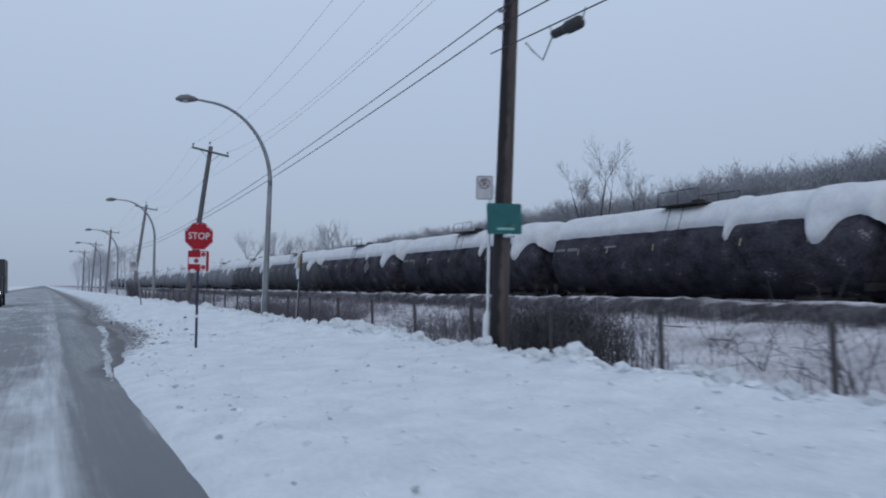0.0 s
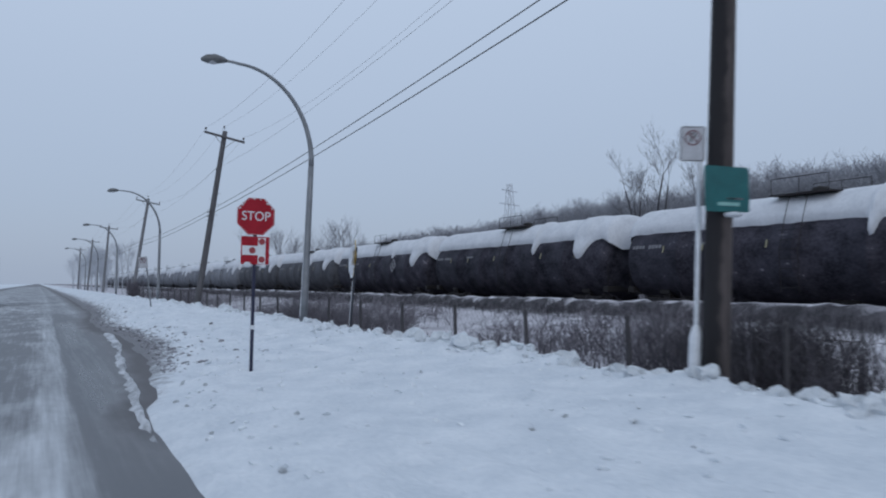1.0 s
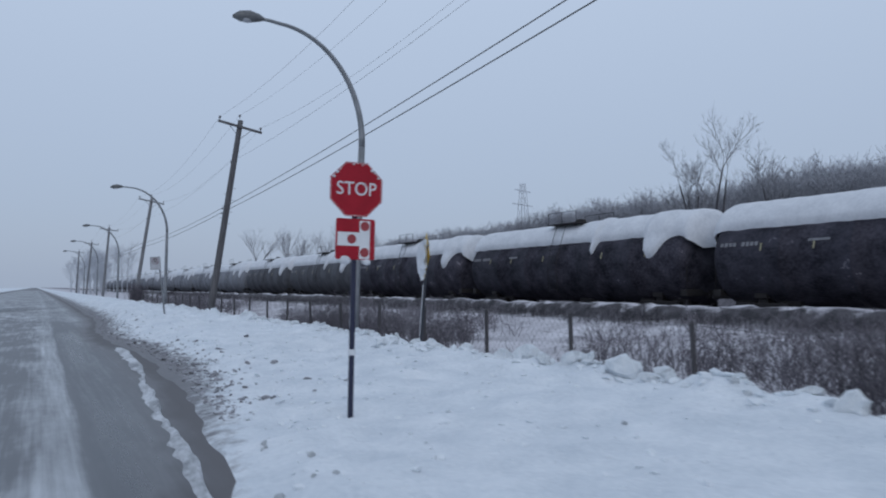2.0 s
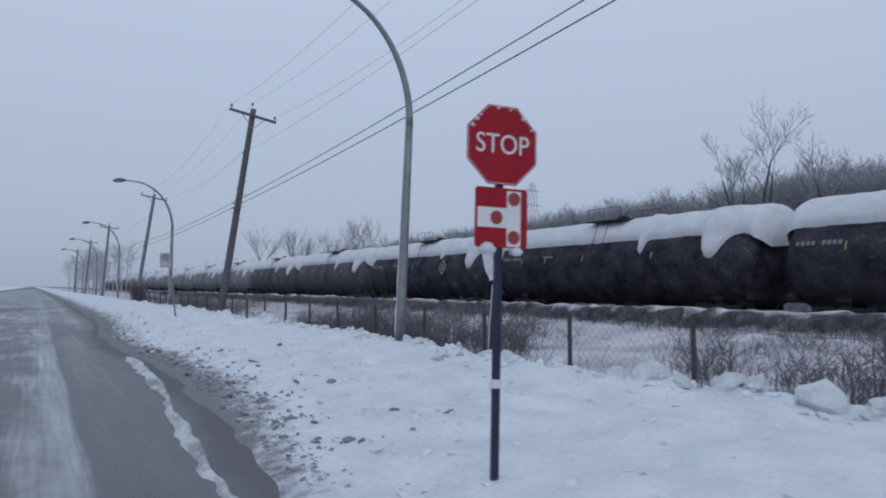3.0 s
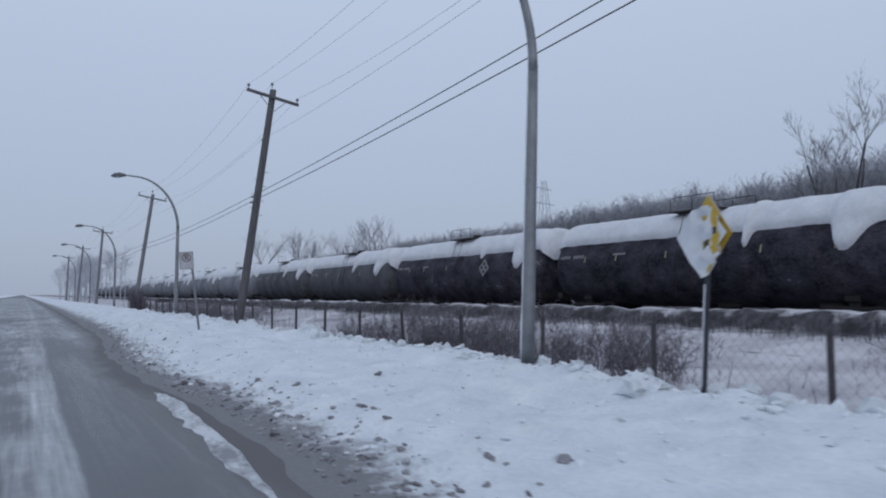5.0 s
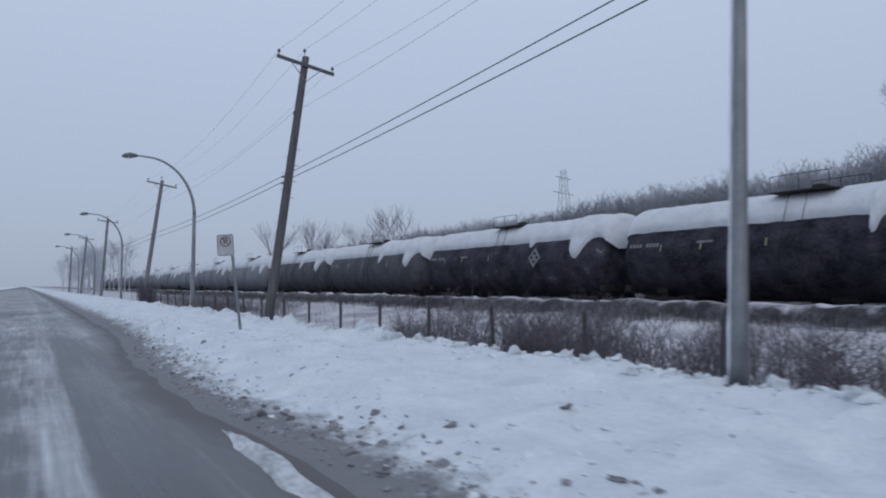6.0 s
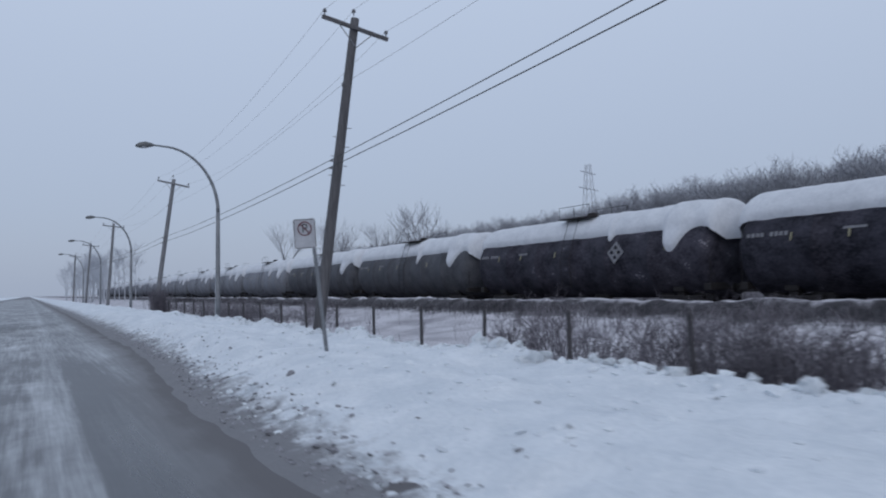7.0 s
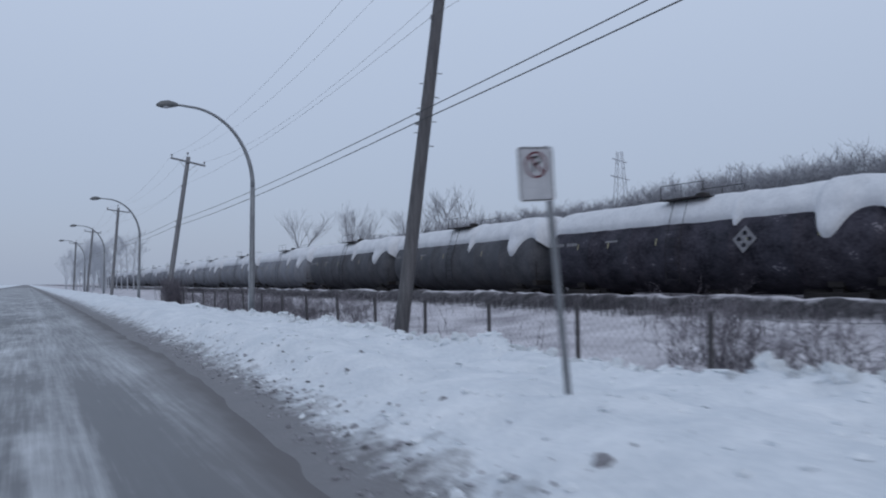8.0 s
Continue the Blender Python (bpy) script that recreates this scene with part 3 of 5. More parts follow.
def utility_pole(y, x0, x1, top, label, cables, wood):
    """A leaning wooden pole with crossarm, braces and pin insulators. Returns the places of its wires."""
    z0 = hz(x0, y) - 0.25
    ob = thing("utility_pole", label, "utility pole", pose(x0, y, z0), "utility poles along the road")
    tall, dx = top - z0, x1 - x0
    pts = [(dx * k / 8, 0, tall * k / 8) for k in range(9)]
    part("shaft", tube(pts, [(0.18 if abs(y - 11.75) < 1 else 0.19) - 0.05 * k / 8 for k in range(9)], 14), wood, ob, smooth=True)
    heads = []
    lean = Matrix.Rotation(math.atan2(dx, tall) + radians(2.5), 4, "Y")
    za = tall - 0.38
    cx = dx * za / tall
    part("crossarm", box((2.4, 0.1, 0.125), (cx, -0.17, za), 0.01, lean), wood, ob)
    for s in (-1, 1):
        end = lean @ Vector((s * 0.62, 0, -0.03))
        part("brace", tube([(cx + end.x, -0.17, za + end.z), (cx, -0.14, za - 0.65)], 0.018, 5), GALV, ob)
    for u, up in ((-1.12, 0.0), (1.12, 0.0), (0.0, 0.42)):
        q = lean @ Vector((u, 0, 0.06))
        base = Vector((cx + q.x, -0.17 if up == 0 else 0.0, za + q.z + up))
        pin = tube([base, base + Vector((0, 0, 0.10)), base + Vector((0, 0, 0.12)), base + Vector((0, 0, 0.20)), base + Vector((0, 0, 0.23))], [0.02, 0.02, 0.07, 0.06, 0.025], 8)
        part("insulator", pin, PORCELAIN, ob)
        heads.append(Vector((x0, y, z0)) + base + Vector((0, 0, 0.2)))
    zc = 8.2 - z0
    part("insulator", tube([(dx * zc / tall - 0.15, 0, zc - 0.06), (dx * zc / tall - 0.15, 0, zc + 0.06)], 0.045, 8), PORCELAIN, ob)
    heads.append(Vector((x0 + dx * zc / tall - 0.19, y, z0 + zc)))
    for zc in cables:
        zc -= z0
        part("cable_bracket", box((0.16, 0.05, 0.07), (dx * zc / tall - 0.2, 0, zc), 0.01), GALV, ob)
        heads.append(Vector((x0 + dx * zc / tall - 0.3, y, z0 + zc)))
    return ob, heads


def pole_steps(ob, dx, tall):
    for k in range(7):
        z = 5.2 + 0.32 * k
        part("step_bolt", tube([(dx * z / tall, 0, z), (dx * z / tall + (-0.3 if k % 2 else 0.3), 0, z)], 0.013, 5), GALV, ob)


POLES = [(-25.0, 7.7, 8.2, 10.2, (6.3, 6.6)), (11.75, 7.55, 8.27, 10.4, (6.364, 6.705)), (49.5, 8.02, 9.66, 10.50, (5.384, 5.63)), (86.8, 8.4, 9.98, 10.28, (5.3, 5.7)), (122.5, 8.2, 9.0, 9.9, (5.3, 5.7)), (159.0, 8.1, 9.0, 9.8, (5.3, 5.7)), (196.0, 8.1, 8.6, 9.8, (5.3, 5.7))]
wire_ends = []
for i, (y, x0, x1, top, cables) in enumerate(POLES):
    words = "weathered brown wooden utility pole with crossarm, leaning over the snowbank" if i != 1 else "thick dark wooden utility pole, damp on one side, beside street signs"
    # From the fourth pole on the wood's colour is paled for haze.
    p, heads = utility_pole(y, x0, x1, top, words, cables, CREOSOTE if i < 1 else DAMP_WOOD if i == 1 else GREY_WOOD if i == 2 else HAZED_WOOD)
    wire_ends.append(heads)
    if i == 2:
        pole_steps(p, x1 - x0, top - hz(x0, y))

WIRE_R = (0.0045, 0.0045, 0.004, 0.0045, 0.0135, 0.0125)
for a, b in zip(wire_ends, wire_ends[1:]):
    for k, (p, q) in enumerate(zip(a, b)):
        sag = 0.95 if k < 3 else 0.5 if k == 3 else 0.2
        pts = [p.lerp(q, s / 16) - Vector((0, 0, sag * 4 * (s / 16) * (1 - s / 16))) for s in range(17)]
        w = part("overhead_wire" if k < 4 else "overhead_cable", tube(pts, WIRE_R[k], 5), CABLE, None)
        tagged(w, "thin dark overhead power wire strung between poles" if k < 4 else "thick black communication cable slung between poles", "wire", "overhead wires")

# A third cable runs back from the thick pole, lower than the pair, with a splice slung on it.
p, q = Vector((7.54, 11.75, 5.82)), Vector((7.55, -25.0, 5.75))
low_cable = part("overhead_cable", tube([p.lerp(q, s / 12) - Vector((0, 0, 0.25 * 4 * (s / 12) * (1 - s / 12))) for s in range(13)], 0.013, 5), CABLE, None)
tagged(low_cable, "thick black communication cable slung between poles", "wire", "overhead wires")
mid = p.lerp(q, 0.064) - Vector((0, 0, 0.06))
splice = thing("cable_splice", "black cylindrical cable splice closure slung under the overhead cable", "splice closure", Matrix.Translation(mid - Vector((0, 0, 0.16))))
way = (q - p).normalized()
part("closure", tube([way * s for s in (-0.42, -0.38, -0.05, 0.0, 0.3, 0.34)], [0.04, 0.075, 0.08, 0.11, 0.11, 0.05], 14), CABLE, splice)
for s in (-0.5, 0.45):
    part("hanger", tube([way * s * 0.8, way * s + Vector((0, 0, 0.19))], 0.012, 5), GALV, splice)
part("drip_loop", tube([way * -0.4, way * -0.7 - Vector((0, 0, 0.35)), way * -1.0 - Vector((0, 0, 0.1)), way * -1.2 + Vector((0, 0, 0.1))], 0.012, 5), CABLE, splice)


def street_lamp():
    ob = thing("street_lamp", "grey steel street lamp with a curved arm over the road", "street lamp", None, "street lamps along the road")
    part("base_plate", box((0.34, 0.34, 0.04), (0, 0, 0.02), 0.01), GALV, ob)
    part("shaft", tube([(0.03 * k / 5, 0, 5.0 * k / 5) for k in range(6)], [0.115 - 0.03 * k / 5 for k in range(6)], 14), GALV, ob, smooth=True)
    arc = []
    for k in range(19):
        a = radians(90 * k / 18)
        arc.append((0.03 - 2.4 * (1 - math.cos(a)), 0, 5.0 + 2.88 * math.sin(a)))
    arc += [(-2.6, 0, 7.9), (-2.9, 0, 7.9)]
    part("arm", tube(arc, [0.085 - 0.045 * k / 20 for k in range(21)], 10), GALV, ob, smooth=True)
    rs, strip, thick_at = random.Random(14), [], []
    for k in range(25):
        z = 0.05 + 5.4 * k / 24
        out = 0.108 - 0.006 * z
        strip.append((0.006 * z - 0.86 * out, 0.5 * out, z))
        thick_at.append(rs.uniform(0.016, 0.034) * (0.3 if k in (0, 24) else 1))
    part("snow", tube(strip, thick_at, 7), SNOW_CAP, ob, "thin ridge of wind-blown snow along the shaft", smooth=True)
    head = part("lamp_head", tube([(-2.75, 0, 7.9), (-2.85, 0, 7.91), (-3.1, 0, 7.9), (-3.35, 0, 7.86), (-3.52, 0, 7.82)], [0.045, 0.09, 0.15, 0.13, 0.04], 12), LAMP_HEAD, ob, smooth=True)
    lens = bmesh.new()
    bmesh.ops.create_uvsphere(lens, u_segments=12, v_segments=8, radius=0.12)
    bmesh.ops.scale(lens, vec=(1.5, 0.95, 0.6), verts=lens.verts)
    bmesh.ops.translate(lens, vec=(-3.2, 0, 7.8), verts=lens.verts)
    part("lens", lens, LENS, head, "frosted lamp lens", smooth=True)
    return ob


lamp = street_lamp()
lamp.matrix_basis = pose(7.32, 27.57, hz(7.32, 27.57) - 0.03, 0, 2.6, 0)
for y, x in ((61.4, 7.56), (94.5, 7.6), (124.5, 7.6), (156.5, 7.6)):
    copy_thing(lamp, pose(x, y, hz(x, y) - 0.03, 0, 0.8, 0))

# ---------------------------------------------------------------- road signs


def stop_sign():
    """Octagon with its border and word, and below it a square tab with the plan of a three-way stop."""
    x, y = 2.99, 17.0
    z0 = hz(x, y) - 0.3
    ob = thing("stop_sign", "red octagonal stop sign with red-white tab on navy post", "stop sign", pose(x, y, z0, 0, 1.6, -4.0))
    part("post", box((0.052, 0.05, 2.95), (0, 0.045, 1.475), 0.006), POST_BLUE, ob, "navy blue painted steel post")
    cz = 2.56 - z0
    octa = [(0.325 * math.cos(radians(22.5 + 45 * k)), cz + 0.325 * math.sin(radians(22.5 + 45 * k))) for k in range(8)]
    face = part("octagon", plate(octa, 0.004), RED, ob, "red octagonal plate with white border")
    rim = bmesh.new()
    rows = []
    for r in (0.316, 0.312):
        rows.append([rim.verts.new((r * math.cos(radians(22.5 + 45 * k)), -0.002, cz + r * math.sin(radians(22.5 + 45 * k)))) for k in range(8)])
    for k in range(8):
        rim.faces.new((rows[0][k], rows[0][(k + 1) % 8], rows[1][(k + 1) % 8], rows[1][k]))
    part("border", rim, WHITE, face)
    lettering("STOP", 0.21, WHITE, face, pose(0, -0.003, cz + 0.0) @ Matrix.Diagonal((0.92, 1, 1, 1)))
    tz = 2.01 - z0
    tab = part("tab", plate(rounded(0.45, 0.45, 0.025, cz=tz), 0.004), RED, ob, "red and white square tab with three red discs")
    part("bar", plate([(0.045, tz + 0.205), (0.045, tz - 0.215), (0.165, tz - 0.215), (0.165, tz + 0.205)], 0.002), WHITE, tab).location.y = -0.003
    part("bar", plate([(-0.205, tz + 0.075), (-0.205, tz - 0.075), (0.045, tz - 0.075), (0.045, tz + 0.075)], 0.002), WHITE, tab).location.y = -0.003
    for dx, dz in ((0.105, 0.145), (-0.045, 0.0), (0.105, -0.145)):
        part("disc", plate(ring(0.052, 18, dx, tz + dz), 0.002), RED_FADED, tab).location.y = -0.006
    for dx, dz, w in ((-0.12, -0.235, 0.14), (0.13, -0.25, 0.11)):
        s = lump(w * 0.5, 5 + int(w * 100), 0.6)
        bmesh.ops.translate(s, vec=(dx, 0.0, tz + dz), verts=s.verts)
        part("snow", s, SNOW_CAP, ob, "snow stuck under the tab", smooth=True)
    r = random.Random(4)
    for k in range(9):
        a = radians(r.uniform(20, 165))
        s = lump(r.uniform(0.01, 0.024), 60 + k, 0.7, 1)
        bmesh.ops.translate(s, vec=(0.29 * math.cos(a), -0.004, cz + 0.28 * math.sin(a)), verts=s.verts)
        part("snow", s, SNOW_CAP, ob, smooth=True)
    collar = tube([(0, 0.045, 0.98), (0, 0.045, 0.985), (0, 0.045, 1.04), (0, 0.045, 1.045)], [0.036, 0.044, 0.044, 0.036], 10)
    part("collar", collar, POST_WHITE, ob, "white band round the post")
    return ob


stop_sign()


def no_parking_sign(x, y, lean, turn, sleeve, label, post_mat, w, h, cz, slant=0.0, post_dx=0.0, sheet_mat=WHITE):
    z0 = hz(x, y) - 0.25
    ob = thing("no_parking_sign", label, "road sign", pose(x, y, z0, lean[0], lean[1], turn), "parking signs")
    top = cz + h / 2 - z0
    part("post", tube([(0, 0.03, 0), (0, 0.03, top)], 0.032, 8), post_mat, ob)
    sheet = part("plate", plate(rounded(w, h, 0.03), 0.004), sheet_mat, ob, "pale plate with a crossed letter in a dark red ring")
    sheet.matrix_basis = pose(post_dx, 0, cz - z0, 0, slant, 0)
    r = w * 0.32
    for sx in (-1, 1):
        part("border", box((0.008, 0.002, h - 0.05), (sx * (w / 2 - 0.012), -0.002, 0)), SIGN_BLACK, sheet)
        part("border", box((w - 0.05, 0.002, 0.008), (0, -0.002, sx * (h / 2 - 0.012))), SIGN_BLACK, sheet)
    part("ring", hoop(r * 0.84, r, 0.002, cz=h * 0.17), RING_RED, sheet).location.y = -0.003
    slash = box((2 * r * 0.92, 0.002, r * 0.17), (0, -0.004, h * 0.17), 0, Matrix.Rotation(radians(45), 4, "Y"))
    lettering("P", r * 1.75, SIGN_BLACK, sheet, pose(0, -0.0025, h * 0.17), "letter")
    part("slash", slash, RING_RED, sheet)
    if sleeve:
        pts = [(0, 0.03, z) for z in (0.0, 0.1, 0.75, 0.86, 0.98, 1.0)]
        part("sleeve", tube(pts, [0.10, 0.10, 0.09, 0.085, 0.045, 0.03], 12), POST_WHITE, ob, "thick sleeve of packed snow round the post", smooth=True)
    return ob


no_parking_sign(7.46, 11.98, (1.4, 2.1), -34, True, "white no-parking sign on a snow-plastered post beside the pole", POST_WHITE, 0.32, 0.46, 3.25, 0.0, -0.10, GREY_SHEET)
no_parking_sign(4.2, 38.2, (2.0, -6.2), -4, False, "white no-parking sign on a thin tilted steel post in snow", GALV, 0.36, 0.47, 2.385, 3.0, -0.13, GREY_SHEET)


def street_name_sign():
    """Green plate fixed to the pole; its lettering cannot be read."""
    ob = thing("green_sign", "green rectangular sign with worn lettering fixed to the pole", "road sign", pose(7.645, 11.55, 2.63, 0, 0, -6))
    face = part("plate", plate(rounded(0.73, 0.58, 0.04), 0.005), GREEN, ob)
    for z, w, t in ((0.10, 0.48, 0.07), (-0.03, 0.42, 0.06), (-0.19, 0.36, 0.045)):
        part("bar", box((w, 0.002, t), (0.02, -0.002, z)), GREEN_BAR if t < 0.05 else GREEN, face)
    part("bracket", box((0.3, 0.2, 0.05), (0.12, 0.10, 0.12), 0.01), GALV, ob)
    part("bracket", box((0.3, 0.2, 0.05), (0.12, 0.10, -0.12), 0.01), GALV, ob)
    s = lump(0.12, 8, 0.35)
    bmesh.ops.translate(s, vec=(0.1, 0.03, -0.32), verts=s.verts)
    part("snow", s, SNOW_CAP, ob, "snow stuck under the plate", smooth=True)
    return ob


street_name_sign()


def warning_sign():
    """A yellow diamond turned to the side road, half plastered with snow."""
    x, y = 7.47, 24.08
    z0 = hz(x, y) - 0.25
    ob = thing("warning_sign", "yellow diamond warning sign half plastered with snow on a dark post", "road sign", pose(x, y, z0, 1.0, 4.5, 0))
    part("post", box((0.06, 0.05, 2.6), (0, 0, 1.30), 0.006), POST_DARK, ob)
    part("snow", box((0.012, 0.02, 1.3), (-0.034, 0.014, 1.0), 0.005), SNOW_CAP, ob, "snow stuck along the post")
    head = part("diamond", plate([(0.53, 0), (0, 0.53), (-0.53, 0), (0, -0.53)], 0.004), YELLOW, ob, "yellow diamond plate")
    head.matrix_basis = pose(-0.045, 0, 2.12 - z0, 0, 0, -106)
    part("symbol", plate([(-0.05, -0.25), (-0.05, 0.0), (-0.2, 0.02), (-0.2, 0.1), (0.2, 0.1), (0.2, 0.02), (0.05, 0.0), (0.05, -0.25)], 0.002), SIGN_BLACK, head).location.y = -0.003
    # Crust of snow over the windward half.
    bm = bmesh.new()
    n = 16
    rows = []
    for i in range(n + 1):
        row = []
        for j in range(n + 1):
            u, v = i / n * 2 - 1, j / n * 2 - 1
            a, b = (u - v) * 0.265 * 1.04, (u + v) * 0.265 * 1.04
            q = noise.noise(Vector((a * 5, b * 5, 3.1))) + 0.5 * noise.noise(Vector((a * 11, b * 11, 1.7)))
            cover = max(0.0, min(1.0, (max(0.06 - a, a - 0.25) + 0.22 * q - (0.3 if b > 0.36 else 0.0)) * 6))
            row.append(bm.verts.new((a, -0.11 * cover - 0.02 * cover * q + 0.012, b)))
        rows.append(row)
    for i in range(n):
        for j in range(n):
            bm.faces.new((rows[i][j], rows[i + 1][j], rows[i + 1][j + 1], rows[i][j + 1]))
    part("snow_crust", bm, SNOW_CAP, head, "thick crust of wind-blown snow", smooth=True)
    return ob


warning_sign()

# ---------------------------------------------------------------- chain-link fence

FENCE_X, FENCE_Y0, BAY, BAYS = 8.6, -5.92, 2.9, 34
fence = thing("chain_link_fence", "sagging grey chain-link fence along the ditch, half buried in snow", "fence")
post_mesh = bpy.data.meshes.new("post")
bm = tube([(0, 0, 0), (0, 0, 1.36), (0, 0, 1.40)], [0.042, 0.042, 0.015], 8)
bm.to_mesh(post_mesh)
bm.free()
post_mesh.materials.append(FENCE_POST)
rf = random.Random(11)
tops = []
for k in range(BAYS):
    y = FENCE_Y0 + BAY * k
    lean = (rf.uniform(-2, 2), rf.uniform(-2.5, 1.5))
    z = 0.95 - 1.40 + rf.uniform(-0.03, 0.03)
    part_mesh("post", post_mesh, fence, "", pose(FENCE_X, y, z, *lean, 0))
    tops.append((FENCE_X + 1.36 * math.sin(radians(lean[1])), y - 1.36 * math.sin(radians(lean[0])), z + 1.36))
pts = []
for k in range(BAYS - 1):
    for step_on in range(5):
        a, b, f = tops[k], tops[k + 1], step_on / 5
        sag = 0.10 * 4 * f * (1 - f) * (0.4 + rf.random() * 0.2)
        pts.append((a[0] + (b[0] - a[0]) * f, a[1] + (b[1] - a[1]) * f, a[2] + (b[2] - a[2]) * f - sag - 0.03))
part("tension_wire", tube(pts, 0.005, 4), CHAIN, fence)
# The diamond mesh of the wire, as one sheet of crossing strands.
vs, fs = [], []
length, hh, cell = BAY * (BAYS - 1), 1.25, 0.085
for sgn in (1, -1):
    k = -hh
    while k < length:
        y0, y1 = FENCE_Y0 + k, FENCE_Y0 + k + hh
        za, zb = (-0.36, 0.89) if sgn > 0 else (0.89, -0.36)
        c0, c1 = max(y0, FENCE_Y0), min(y1, FENCE_Y0 + length)
        z0, z1 = za + (zb - za) * (c0 - y0) / hh, za + (zb - za) * (c1 - y0) / hh
        i = len(vs)
        w = 0.0019
        vs += [(FENCE_X - w, c0, z0), (FENCE_X + w, c0, z0), (FENCE_X, c0, z0 + 2 * w), (FENCE_X - w, c1, z1), (FENCE_X + w, c1, z1), (FENCE_X, c1, z1 + 2 * w)]
        fs += [(i, i + 1, i + 4, i + 3), (i + 1, i + 2, i + 5, i + 4), (i + 2, i, i + 3, i + 5)]
        k += cell * 2
mesh_ob = part_mesh("wire_mesh", mesh_of("wire_mesh", vs, fs, CHAIN), fence, "thin galvanised diamond wire mesh")
tagged(mesh_ob, kind="stuff")

# ---------------------------------------------------------------- railway


def rail_line(x, z, y0, y1, label, dip=0.0):
    prof = [(-0.07, 0), (0.07, 0), (0.07, 0.02), (0.012, 0.04), (0.012, 0.12), (0.036, 0.13), (0.036, 0.165), (-0.036, 0.165), (-0.036, 0.13), (-0.012, 0.12), (-0.012, 0.04), (-0.07, 0.02)]
    n = len(prof)
    v = [(x + a, y0, z + b) for a, b in prof] + [(x + a, y1, z + b - dip) for a, b in prof]
    f = [(k, (k + 1) % n, n + (k + 1) % n, n + k) for k in range(n)] + [tuple(range(n))[::-1], tuple(range(n, 2 * n))]
    return tagged(new("rail", mesh_of("rail", v, f, RAIL)), label, "rail", "railway rails")


TRACK_X, TRACK_Z = 22.0, 0.0
for s in (-0.7175, 0.7175):
    rail_line(TRACK_X + s, TRACK_Z - 0.02, -60, 330, "dark steel rail under the tank cars")
for s in (0, 1.435):
    rail_line(14.6 + s, -0.145 + 0.09 * s, -60, 34, "rusty rail of a snowed-in siding showing above the snow", 0.12)

TANK_R, TANK_L, TANK_CZ, PITCH = 1.58, 15.3, 2.08, 16.1


def tank_shell(tank_mat, ob):
    """Tank with domed heads along y."""
    n, rows = 36, []
    prof = [(-TANK_L / 2, 0.02)]
    for k in range(1, 7):
        a = radians(90 * k / 6)
        prof.append((-TANK_L / 2 + 0.58 * (1 - math.cos(a)), TANK_R * math.sin(a)))
    rings = []
    for k in range(1, 6):
        y = -TANK_L / 2 + 0.58 + (TANK_L - 1.16) * k / 6
        rings += [(y - 0.012, TANK_R), (y - 0.008, TANK_R + 0.012), (y + 0.008, TANK_R + 0.012), (y + 0.012, TANK_R)]
    full = prof + rings + [(-y, r) for y, r in prof[::-1]]
    bm = bmesh.new()
    for y, r in full:
        rows.append([bm.verts.new((r * math.sin(2 * math.pi * k / n), y, TANK_CZ + r * math.cos(2 * math.pi * k / n))) for k in range(n)])
    for a, b in zip(rows, rows[1:]):
        for k in range(n):
            bm.faces.new((a[k], a[(k + 1) % n], b[(k + 1) % n], b[k]))
    bm.faces.new(rows[0])
    bm.faces.new(rows[-1][::-1])
    bmesh.ops.recalc_face_normals(bm, faces=bm.faces[:])
    return part("tank", bm, tank_mat, ob, "dark cylindrical tank with grimy streaks", smooth=True)


